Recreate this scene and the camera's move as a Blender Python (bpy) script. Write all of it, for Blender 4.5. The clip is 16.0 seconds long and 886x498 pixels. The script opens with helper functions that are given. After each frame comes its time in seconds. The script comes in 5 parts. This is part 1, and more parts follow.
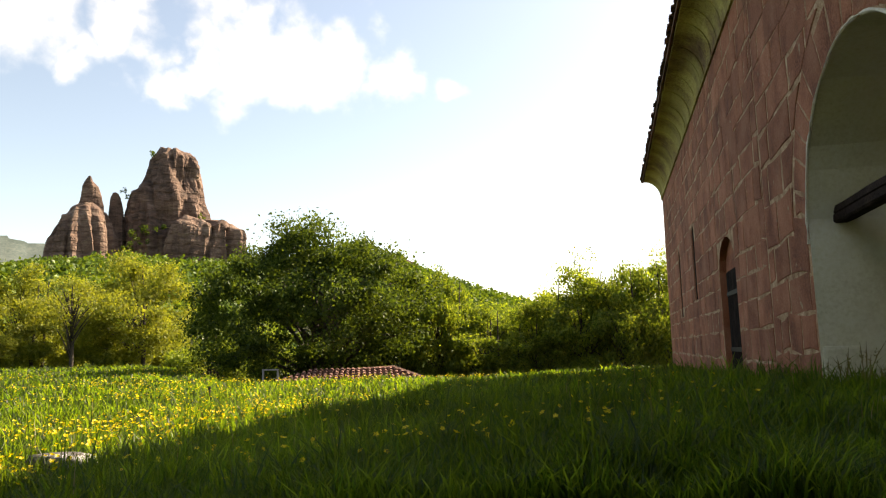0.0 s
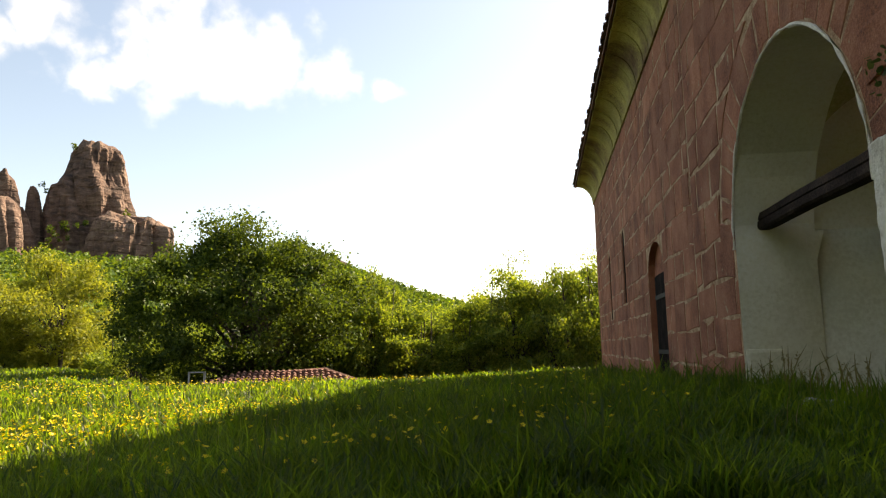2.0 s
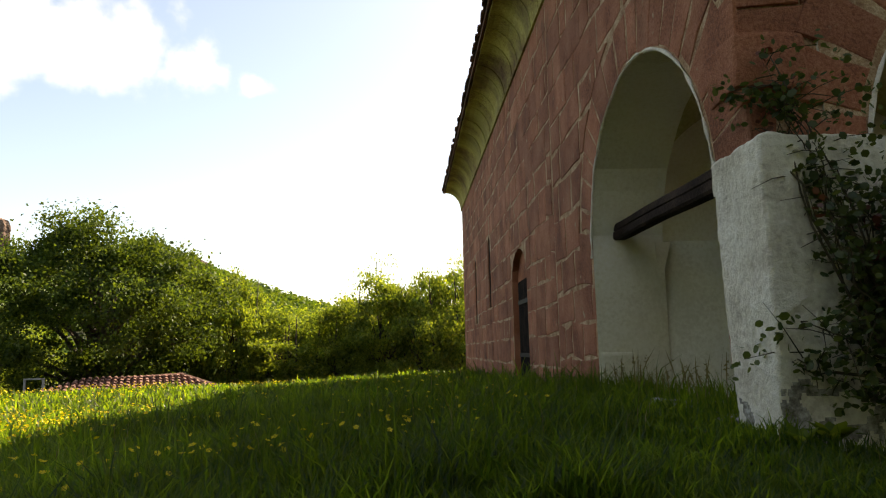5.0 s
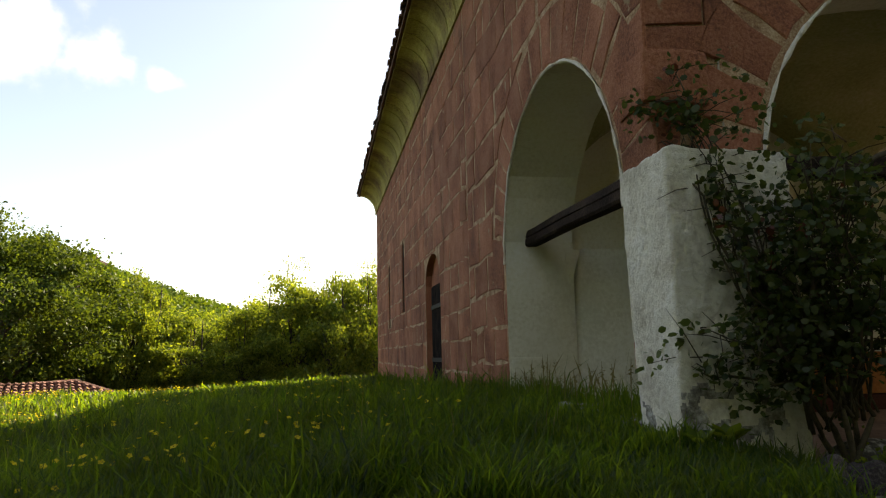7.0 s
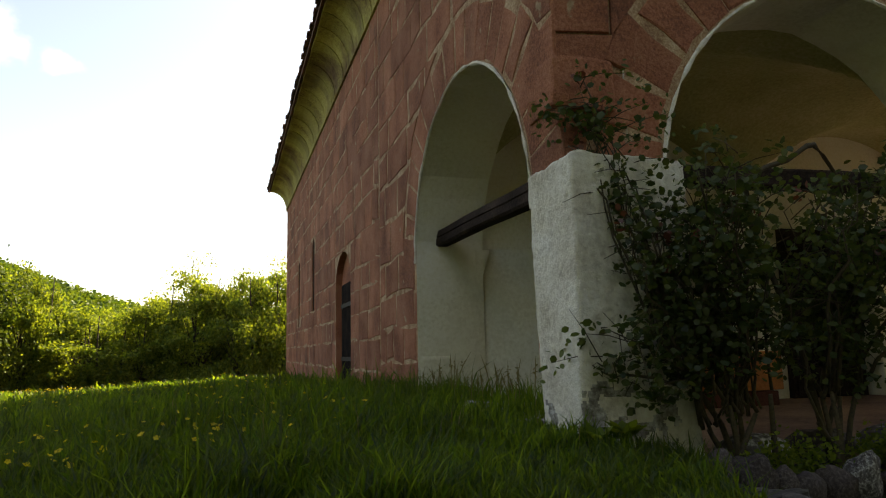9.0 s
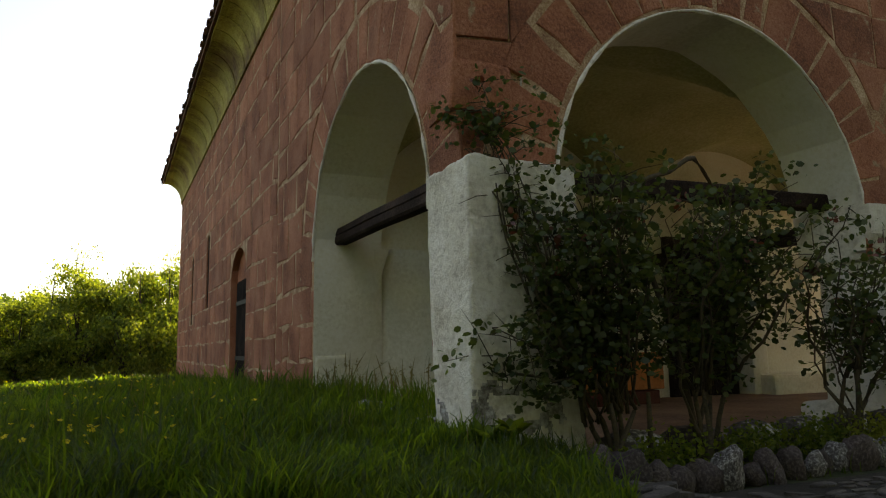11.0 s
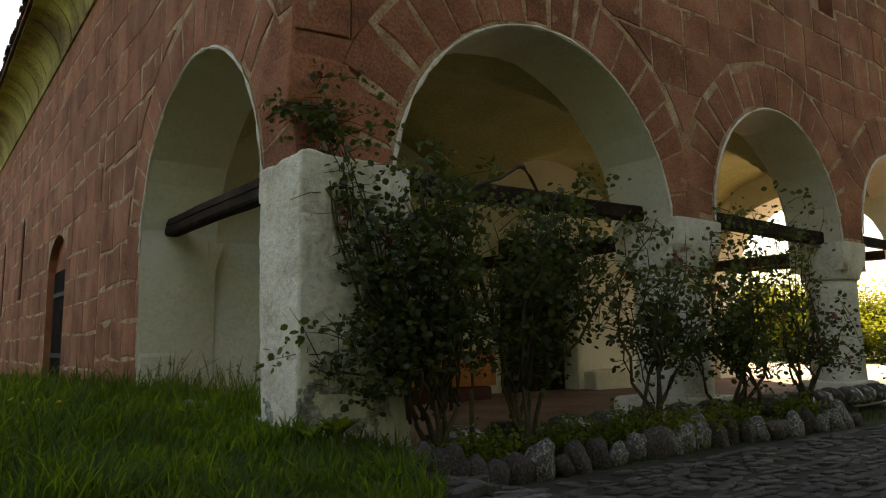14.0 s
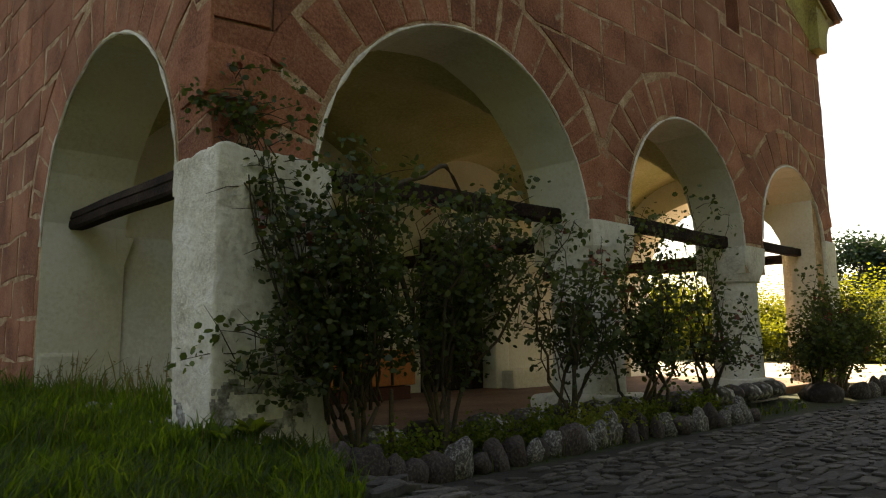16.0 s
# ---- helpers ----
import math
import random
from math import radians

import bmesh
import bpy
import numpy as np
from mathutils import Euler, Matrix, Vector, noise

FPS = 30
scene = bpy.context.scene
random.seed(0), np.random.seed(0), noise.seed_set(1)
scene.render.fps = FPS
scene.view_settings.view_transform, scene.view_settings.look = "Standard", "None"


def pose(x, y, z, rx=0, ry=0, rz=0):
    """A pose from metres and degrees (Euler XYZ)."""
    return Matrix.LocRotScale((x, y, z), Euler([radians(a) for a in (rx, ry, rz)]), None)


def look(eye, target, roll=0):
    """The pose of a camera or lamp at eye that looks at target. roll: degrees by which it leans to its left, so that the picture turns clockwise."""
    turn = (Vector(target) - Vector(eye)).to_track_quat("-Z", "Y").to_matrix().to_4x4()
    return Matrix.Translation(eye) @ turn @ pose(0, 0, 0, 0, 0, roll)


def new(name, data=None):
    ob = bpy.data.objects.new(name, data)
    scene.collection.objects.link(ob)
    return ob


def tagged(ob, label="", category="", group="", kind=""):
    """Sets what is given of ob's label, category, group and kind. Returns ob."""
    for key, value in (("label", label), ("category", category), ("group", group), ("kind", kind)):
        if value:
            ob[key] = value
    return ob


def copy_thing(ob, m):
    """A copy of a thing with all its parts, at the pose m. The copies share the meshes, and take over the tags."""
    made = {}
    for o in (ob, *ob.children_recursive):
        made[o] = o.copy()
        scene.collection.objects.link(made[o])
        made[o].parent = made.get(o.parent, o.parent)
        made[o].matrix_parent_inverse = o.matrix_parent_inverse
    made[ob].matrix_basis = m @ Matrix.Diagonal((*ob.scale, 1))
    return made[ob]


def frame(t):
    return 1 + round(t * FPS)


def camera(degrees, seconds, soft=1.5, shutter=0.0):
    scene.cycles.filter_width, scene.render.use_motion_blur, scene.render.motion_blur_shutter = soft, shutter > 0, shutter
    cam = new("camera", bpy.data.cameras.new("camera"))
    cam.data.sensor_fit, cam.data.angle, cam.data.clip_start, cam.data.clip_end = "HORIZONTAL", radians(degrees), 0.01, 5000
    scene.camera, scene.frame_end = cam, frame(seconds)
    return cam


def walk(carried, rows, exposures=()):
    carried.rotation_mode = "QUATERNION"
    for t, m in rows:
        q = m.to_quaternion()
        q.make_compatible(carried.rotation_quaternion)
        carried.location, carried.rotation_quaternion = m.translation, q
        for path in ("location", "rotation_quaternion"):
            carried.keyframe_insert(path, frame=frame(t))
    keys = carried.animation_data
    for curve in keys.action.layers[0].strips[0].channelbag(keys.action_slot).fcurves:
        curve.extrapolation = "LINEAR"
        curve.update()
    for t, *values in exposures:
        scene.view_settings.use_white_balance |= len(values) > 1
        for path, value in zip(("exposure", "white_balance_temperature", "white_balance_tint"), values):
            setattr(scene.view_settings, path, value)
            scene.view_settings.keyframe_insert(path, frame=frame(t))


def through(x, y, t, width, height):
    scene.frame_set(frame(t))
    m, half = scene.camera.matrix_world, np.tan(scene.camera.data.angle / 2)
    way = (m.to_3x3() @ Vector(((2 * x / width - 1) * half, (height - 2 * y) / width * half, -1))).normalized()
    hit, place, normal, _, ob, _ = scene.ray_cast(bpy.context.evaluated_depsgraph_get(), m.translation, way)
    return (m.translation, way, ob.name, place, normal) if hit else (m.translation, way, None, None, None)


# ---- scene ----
cam = camera(64.2, 16.0, soft=1.15)
PATH = [
    (0, (0.309, 0.206, 0.862), (-0.137, 2.135, 1.144), -1.2),
    (0.5, (0.303, 0.233, 0.869), (-0.108, 2.17, 1.151), -1.3),
    (1, (0.297, 0.264, 0.874), (-0.071, 2.21, 1.156), -1.3),
    (1.5, (0.294, 0.28, 0.875), (-0.024, 2.234, 1.156), -1.2),
    (2, (0.292, 0.299, 0.877), (0.028, 2.261, 1.159), -1.2),
    (2.5, (0.292, 0.307, 0.882), (0.087, 2.276, 1.163), -1.2),
    (3, (0.289, 0.308, 0.884), (0.15, 2.283, 1.164), -1.3),
    (3.5, (0.281, 0.309, 0.881), (0.205, 2.288, 1.16), -1.3),
    (4, (0.277, 0.309, 0.885), (0.263, 2.289, 1.164), -1.4),
    (6.5, (0.282, 0.344, 0.882), (0.569, 2.301, 1.174), -1.3),
    (7, (0.284, 0.35, 0.886), (0.632, 2.298, 1.176), -1.4),
    (7.5, (0.285, 0.344, 0.884), (0.693, 2.281, 1.171), -1.3),
    (8, (0.296, 0.358, 0.884), (0.767, 2.281, 1.17), -1.3),
    (8.5, (0.299, 0.358, 0.883), (0.828, 2.265, 1.167), -1.3),
    (9, (0.307, 0.361, 0.885), (0.894, 2.252, 1.167), -1.3),
    (11.5, (0.355, 0.339, 0.876), (1.257, 2.102, 1.152), -0.9),
    (12, (0.372, 0.337, 0.878), (1.333, 2.069, 1.152), -0.9),
    (12.5, (0.395, 0.328, 0.877), (1.422, 2.022, 1.151), -0.8),
    (13, (0.402, 0.313, 0.881), (1.495, 1.966, 1.15), -0.8),
    (13.5, (0.411, 0.303, 0.888), (1.558, 1.92, 1.151), -0.8),
    (14, (0.425, 0.281, 0.885), (1.625, 1.859, 1.148), -0.7),
    (14.5, (0.426, 0.277, 0.885), (1.679, 1.814, 1.145), -0.7),
    (15, (0.427, 0.274, 0.88), (1.726, 1.773, 1.141), -0.7),
    (15.5, (0.424, 0.293, 0.882), (1.768, 1.752, 1.142), -0.7),
    (16, (0.427, 0.299, 0.88), (1.799, 1.731, 1.14), -0.7),
]
EXPOSURES = [(0, 1.82, 8500, 12), (4, 1.80, 8500, 12), (9, 1.86, 8700, 12), (11.5, 1.96, 8900, 12), (16, 1.98, 9100, 12)]
walk(cam, [(t, look(eye, target, roll)) for t, eye, target, roll in PATH], EXPOSURES)

# ---- sky and sun ----
SUN_AZ, SUN_EL = 43.0, 39.3


def direction(az, el):
    a, e = radians(az), radians(el)
    return Vector((math.sin(a) * math.cos(e), math.cos(a) * math.cos(e), math.sin(e)))


world = bpy.data.worlds.new("sky")
scene.world = world
world.use_nodes = True
wt = world.node_tree
wt.nodes.clear()


def wnode(kind, **kw):
    n = wt.nodes.new(kind)
    for k, v in kw.items():
        n.inputs[k].default_value = v
    return n


sky = wt.nodes.new("ShaderNodeTexSky")
sky.sky_type = "NISHITA"
sky.sun_disc = False
sky.sun_elevation, sky.sun_rotation = radians(SUN_EL), radians(SUN_AZ)
sky.air_density, sky.dust_density, sky.ozone_density = 1.0, 0.9, 1.0
SKY_STRENGTH = 0.078
# clouds: soft heaps at their places in the sky, broken up by noise
coords = wt.nodes.new("ShaderNodeTexCoord")
warp = wt.nodes.new("ShaderNodeTexNoise")
warp.inputs["Scale"].default_value, warp.inputs["Detail"].default_value = 13.0, 9.0
wt.links.new(coords.outputs["Generated"], warp.inputs["Vector"])
CLOUDS = [(-46, 22.8, 5.2), (-42, 21.5, 3.0), (-35, 21.0, 2.6), (-29.4, 23, 5.0), (-25, 23.2, 5.2), (-21.3, 23, 4.8),
          (-17.4, 22.2, 3.8), (-14.2, 21.8, 2.8), (-33, 22, 3.2), (-38, 25.2, 3.4), (-29, 27, 3.5), (-52, 24, 6), (-70, 30, 7), (-95, 24, 9), (150, 30, 12), (-150, 35, 14)]
lean = wt.nodes.new("ShaderNodeTexNoise")
lean.inputs["Scale"].default_value, lean.inputs["Detail"].default_value = 7.0, 8.0
wt.links.new(coords.outputs["Generated"], lean.inputs["Vector"])
centred = wt.nodes.new("ShaderNodeVectorMath")
centred.operation = "SUBTRACT"
wt.links.new(lean.outputs["Color"], centred.inputs[0])
centred.inputs[1].default_value = (0.5, 0.5, 0.5)
bent = wt.nodes.new("ShaderNodeVectorMath")
bent.operation = "MULTIPLY_ADD"
wt.links.new(centred.outputs[0], bent.inputs[0])
bent.inputs[1].default_value = (0.22, 0.22, 0.22)
wt.links.new(coords.outputs["Generated"], bent.inputs[2])
last = None
for az, el, size in CLOUDS:
    d = wt.nodes.new("ShaderNodeVectorMath")
    d.operation = "DISTANCE"
    wt.links.new(bent.outputs[0], d.inputs[0])
    d.inputs[1].default_value = direction(az, el)
    m = wt.nodes.new("ShaderNodeMapRange")
    m.inputs["From Min"].default_value, m.inputs["From Max"].default_value = radians(size) * 1.25, 0.0
    wt.links.new(d.outputs["Value"], m.inputs["Value"])
    if last is None:
        last = m.outputs["Result"]
    else:
        mx = wt.nodes.new("ShaderNodeMath")
        mx.operation = "MAXIMUM"
        wt.links.new(last, mx.inputs[0])
        wt.links.new(m.outputs["Result"], mx.inputs[1])
        last = mx.outputs[0]
mul = wt.nodes.new("ShaderNodeMath")
mul.operation = "MULTIPLY_ADD"
mul.inputs[1].default_value, mul.inputs[2].default_value = 2.1, -1.5
wt.links.new(warp.outputs["Fac"], mul.inputs[0])
add = wt.nodes.new("ShaderNodeMath")
add.operation = "ADD"
boost = wt.nodes.new("ShaderNodeMath")
boost.operation = "MULTIPLY"
boost.inputs[1].default_value = 1.35
wt.links.new(last, boost.inputs[0])
wt.links.new(boost.outputs[0], add.inputs[0])
wt.links.new(mul.outputs[0], add.inputs[1])
soft = wt.nodes.new("ShaderNodeMapRange")
soft.interpolation_type = "SMOOTHSTEP"
soft.inputs["From Min"].default_value, soft.inputs["From Max"].default_value = -0.12, 1.2
soft.inputs["To Min"].default_value = 0.03
wt.links.new(add.outputs[0], soft.inputs["Value"])
cmix = wt.nodes.new("ShaderNodeMix")
cmix.data_type = "RGBA"
cmix.inputs[7].default_value = (8.6, 8.4, 8.1, 1)
wt.links.new(soft.outputs["Result"], cmix.inputs[0])
wt.links.new(sky.outputs[0], cmix.inputs[6])
bg = wt.nodes.new("ShaderNodeBackground")
bg.inputs["Strength"].default_value = SKY_STRENGTH
wt.links.new(cmix.outputs[2], bg.inputs["Color"])
wout = wt.nodes.new("ShaderNodeOutputWorld")
wt.links.new(bg.outputs[0], wout.inputs[0])

sun_data = bpy.data.lights.new("sun", "SUN")
sun_data.energy, sun_data.angle, sun_data.color = 5.0, radians(0.53), (1.0, 0.93, 0.82)
sun = new("sun", sun_data)
sun.matrix_world = look(tuple(direction(SUN_AZ, SUN_EL) * 60), (0, 0, 0))


# ---- materials ----
def material(name, colors, rough=0.85, scale=3.0, fine=40.0, bump=0.3, island=False, vary=0.25, stretch=(1, 1, 1), spec=0.3, dist=0.02):
    """Noise at two scales between the given colours, brightness varied piece by piece, fine relief."""
    m = bpy.data.materials.new(name)
    m.use_nodes = True
    nt = m.node_tree
    b = nt.nodes["Principled BSDF"]
    b.inputs["Roughness"].default_value = rough
    b.inputs["Specular IOR Level"].default_value = spec
    tc = nt.nodes.new("ShaderNodeTexCoord")
    mp = nt.nodes.new("ShaderNodeMapping")
    mp.inputs["Scale"].default_value = stretch
    nt.links.new(tc.outputs["Object"], mp.inputs["Vector"])
    big, small = nt.nodes.new("ShaderNodeTexNoise"), nt.nodes.new("ShaderNodeTexNoise")
    big.inputs["Scale"].default_value, big.inputs["Detail"].default_value = scale, 6
    small.inputs["Scale"].default_value, small.inputs["Detail"].default_value = fine, 5
    small.inputs["Roughness"].default_value = 0.65
    for n in (big, small):
        nt.links.new(mp.outputs[0], n.inputs["Vector"])
    s = nt.nodes.new("ShaderNodeMath")
    s.operation = "MULTIPLY_ADD"
    s.inputs[1].default_value = 0.5
    nt.links.new(small.outputs["Fac"], s.inputs[0])
    s2 = nt.nodes.new("ShaderNodeMath")
    s2.operation = "MULTIPLY"
    s2.inputs[1].default_value = 0.5
    nt.links.new(big.outputs["Fac"], s2.inputs[0])
    nt.links.new(s2.outputs[0], s.inputs[2])
    ramp = nt.nodes.new("ShaderNodeValToRGB")
    el = ramp.color_ramp.elements
    n = len(colors)
    while len(el) < n:
        el.new(0.5)
    for i, c in enumerate(colors):
        el[i].position = 0.37 + 0.26 * i / max(1, n - 1)
        el[i].color = (*c, 1)
    nt.links.new(s.outputs[0], ramp.inputs[0])
    if island:
        info = nt.nodes.new("ShaderNodeNewGeometry").outputs["Random Per Island"]
    else:
        info = nt.nodes.new("ShaderNodeObjectInfo").outputs["Random"]
    mr = nt.nodes.new("ShaderNodeMapRange")
    mr.inputs["To Min"].default_value, mr.inputs["To Max"].default_value = 1 - vary, 1 + vary
    nt.links.new(info, mr.inputs["Value"])
    hsv = nt.nodes.new("ShaderNodeHueSaturation")
    nt.links.new(mr.outputs[0], hsv.inputs["Value"])
    nt.links.new(ramp.outputs[0], hsv.inputs["Color"])
    nt.links.new(hsv.outputs[0], b.inputs["Base Color"])
    bp = nt.nodes.new("ShaderNodeBump")
    bp.inputs["Strength"].default_value, bp.inputs["Distance"].default_value = bump, dist
    nt.links.new(s.outputs[0], bp.inputs["Height"])
    nt.links.new(bp.outputs[0], b.inputs["Normal"])
    return m


def leafy(name, dark, light, through=0.45, gloss=0.08, vary=0.3, glow=(2.1, 1.8, 0.75)):
    """Leaves and blades: diffuse and translucent, colour varied leaf by leaf."""
    m = bpy.data.materials.new(name)
    m.use_nodes = True
    nt = m.node_tree
    nt.nodes.clear()
    geo = nt.nodes.new("ShaderNodeNewGeometry")
    mix = nt.nodes.new("ShaderNodeMix")
    mix.data_type = "RGBA"
    mix.inputs[6].default_value, mix.inputs[7].default_value = (*dark, 1), (*light, 1)
    nt.links.new(geo.outputs["Random Per Island"], mix.inputs[0])
    tc = nt.nodes.new("ShaderNodeTexCoord")
    nz = nt.nodes.new("ShaderNodeTexNoise")
    nz.inputs["Scale"].default_value = 0.7
    nt.links.new(tc.outputs["Object"], nz.inputs["Vector"])
    mr = nt.nodes.new("ShaderNodeMapRange")
    mr.inputs["From Min"].default_value, mr.inputs["From Max"].default_value = 0.3, 0.7
    mr.inputs["To Min"].default_value, mr.inputs["To Max"].default_value = 1 - vary, 1 + vary
    nt.links.new(nz.outputs["Fac"], mr.inputs["Value"])
    hsv = nt.nodes.new("ShaderNodeHueSaturation")
    nt.links.new(mr.outputs[0], hsv.inputs["Value"])
    nt.links.new(mix.outputs[2], hsv.inputs["Color"])
    d, t, gl = nt.nodes.new("ShaderNodeBsdfDiffuse"), nt.nodes.new("ShaderNodeBsdfTranslucent"), nt.nodes.new("ShaderNodeBsdfGlossy")
    gl.inputs["Roughness"].default_value = 0.45
    nt.links.new(hsv.outputs[0], d.inputs["Color"])
    warm = nt.nodes.new("ShaderNodeMix")
    warm.data_type, warm.blend_type = "RGBA", "MULTIPLY"
    warm.inputs[0].default_value = 1.0
    warm.inputs[7].default_value = (*glow, 1)
    nt.links.new(hsv.outputs[0], warm.inputs[6])
    nt.links.new(warm.outputs[2], t.inputs["Color"])
    a, c = nt.nodes.new("ShaderNodeMixShader"), nt.nodes.new("ShaderNodeMixShader")
    a.inputs[0].default_value, c.inputs[0].default_value = through, gloss
    nt.links.new(d.outputs[0], a.inputs[1])
    nt.links.new(t.outputs[0], a.inputs[2])
    nt.links.new(a.outputs[0], c.inputs[1])
    nt.links.new(gl.outputs[0], c.inputs[2])
    out = nt.nodes.new("ShaderNodeOutputMaterial")
    nt.links.new(c.outputs[0], out.inputs[0])
    return m


RED = [(0.15, 0.055, 0.032), (0.32, 0.118, 0.064), (0.43, 0.19, 0.115)]
M_stone = material("red_sandstone", RED, 0.9, 2.2, 60, 0.85, vary=0.2)
M_stone_far = material("red_sandstone_course", RED, 0.9, 2.2, 55, 0.5, island=True, vary=0.22)
M_mortar = material("lime_mortar", [(0.22, 0.105, 0.06), (0.42, 0.265, 0.155), (0.66, 0.50, 0.34)], 0.95, 7, 60, 0.8, vary=0.0)
M_plaster = material("whitewash", [(0.62, 0.58, 0.45), (0.75, 0.72, 0.60), (0.81, 0.79, 0.71)], 0.9, 1.3, 30, 0.15, vary=0.0)
M_rough = material("rough_whitewash", [(0.55, 0.50, 0.41), (0.75, 0.71, 0.61), (0.85, 0.82, 0.74)], 0.9, 4.0, 30, 1.0, vary=0.0, dist=0.03)
# limewash of the vault: darker and more olive than the walls' whitewash
M_ochre = material("olive_limewash", [(0.29, 0.29, 0.12), (0.41, 0.40, 0.19), (0.52, 0.50, 0.30)], 0.9, 1.1, 30, 0.2, vary=0.0)
M_cornice = material("lichened_cornice_stone", [(0.16, 0.10, 0.04), (0.36, 0.30, 0.09), (0.48, 0.42, 0.15)], 0.9, 1.1, 30, 0.4, vary=0.2)
M_tile = material("clay_tile", [(0.05, 0.035, 0.03), (0.13, 0.07, 0.05), (0.22, 0.10, 0.07)], 0.9, 3, 30, 0.4, vary=0.3)
M_shedtile = material("red_clay_tile", [(0.05, 0.026, 0.02), (0.13, 0.06, 0.045), (0.25, 0.15, 0.115)], 0.9, 4, 25, 0.4, vary=0.3)
M_wood = material("weathered_oak", [(0.012, 0.008, 0.007), (0.03, 0.02, 0.017), (0.065, 0.044, 0.034)], 0.9, 3, 60, 0.5, vary=0.15, spec=0.08)
M_redwood = material("red_stained_wood", [(0.05, 0.012, 0.008), (0.10, 0.025, 0.015), (0.13, 0.04, 0.025)], 0.7, 3, 40, 0.3, vary=0.15)
M_orange = material("orange_painted_board", [(0.36, 0.12, 0.035), (0.46, 0.17, 0.05), (0.50, 0.20, 0.07)], 0.7, 2, 30, 0.2, vary=0.05)
M_dark = material("dark_shade_and_iron", [(0.006, 0.006, 0.006), (0.012, 0.011, 0.010)], 0.6, 3, 20, 0.1, vary=0.0)
M_soil = material("soil_under_grass", [(0.012, 0.016, 0.005), (0.022, 0.03, 0.008), (0.04, 0.05, 0.014)], 0.95, 0.6, 9, 0.6, vary=0.0, dist=0.05)
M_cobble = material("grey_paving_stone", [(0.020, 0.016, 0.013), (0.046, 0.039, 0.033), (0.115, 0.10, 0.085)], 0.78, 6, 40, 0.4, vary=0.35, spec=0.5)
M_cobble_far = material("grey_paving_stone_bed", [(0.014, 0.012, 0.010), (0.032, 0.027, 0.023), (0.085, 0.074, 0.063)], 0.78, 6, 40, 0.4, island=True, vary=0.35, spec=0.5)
M_dirt = material("packed_earth", [(0.018, 0.015, 0.013), (0.032, 0.027, 0.022), (0.055, 0.046, 0.037)], 0.95, 3, 30, 0.5, vary=0.0)
M_edge = material("river_stone", [(0.028, 0.019, 0.017), (0.055, 0.041, 0.037), (0.15, 0.125, 0.115)], 0.8, 7, 26, 0.4, vary=0.35)
M_paint = material("limewashed_river_stone", [(0.045, 0.034, 0.031), (0.10, 0.09, 0.082), (0.55, 0.53, 0.50)], 0.8, 6, 24, 0.4, vary=0.2)
M_bare = material("bare_mottled_render", [(0.10, 0.085, 0.07), (0.30, 0.28, 0.25), (0.62, 0.61, 0.58)], 0.95, 12, 45, 0.9, vary=0.0, dist=0.03)
M_door = material("blackened_door_wood", [(0.006, 0.004, 0.004), (0.014, 0.010, 0.009), (0.03, 0.02, 0.016)], 0.95, 5, 60, 0.4, vary=0.1, spec=0.03)
M_yard = material("pale_packed_earth", [(0.30, 0.24, 0.17), (0.42, 0.35, 0.27), (0.52, 0.45, 0.37)], 0.95, 1.5, 20, 0.4, vary=0.0)
M_floor = material("clay_floor", [(0.12, 0.06, 0.035), (0.20, 0.11, 0.07), (0.26, 0.16, 0.10)], 0.85, 2, 25, 0.3, vary=0.0)
M_cliff = material("sandstone_cliff", [(0.045, 0.031, 0.025), (0.125, 0.078, 0.060), (0.22, 0.155, 0.12)], 0.95, 0.03, 0.2, 1.0, vary=0.0, stretch=(1, 1, 2.6), dist=3.0)
# the ridge's grey-blue base colour includes the haze of its distance
M_mount = material("haze_tinted_ridge", [(0.03, 0.046, 0.042), (0.055, 0.075, 0.068), (0.09, 0.105, 0.095)], 1.0, 0.02, 0.2, 0.5, vary=0.0, dist=4)
M_bark = material("bark", [(0.02, 0.016, 0.012), (0.05, 0.04, 0.03), (0.09, 0.075, 0.06)], 0.95, 4, 30, 0.6, vary=0.2)
M_stem = material("thorny_stem", [(0.03, 0.025, 0.015), (0.07, 0.055, 0.03), (0.10, 0.075, 0.045)], 0.8, 6, 60, 0.4, vary=0.2)
M_grass = leafy("grass_blade", (0.005, 0.0165, 0.003), (0.017, 0.035, 0.0055), 0.60, 0.02, vary=0.45, glow=(15.6, 10.0, 3.0))
M_seed = leafy("dry_grass_stalk", (0.12, 0.11, 0.05), (0.20, 0.17, 0.08), 0.3, 0.02)
M_petal = leafy("buttercup_petal", (0.66, 0.50, 0.01), (0.80, 0.62, 0.02), 0.3, 0.03, 0.1, glow=(1, 1, 1))
M_oak = leafy("dark_green_leaf", (0.020, 0.040, 0.009), (0.075, 0.115, 0.020), 0.40, 0.012)
M_hedge = leafy("bright_green_leaf", (0.055, 0.10, 0.018), (0.17, 0.225, 0.036), 0.5, 0.015)
M_yellow = leafy("yellow_green_leaf", (0.11, 0.145, 0.024), (0.21, 0.235, 0.045), 0.45, 0.015)
M_wood_far = leafy("hillside_canopy", (0.035, 0.075, 0.012), (0.10, 0.15, 0.022), 0.3, 0.02, 0.45)
M_pine = leafy("pine_needle", (0.008, 0.022, 0.010), (0.02, 0.045, 0.018), 0.2, 0.05)
M_rose = leafy("rose_leaf", (0.028, 0.054, 0.018), (0.085, 0.112, 0.036), 0.42, 0.03)
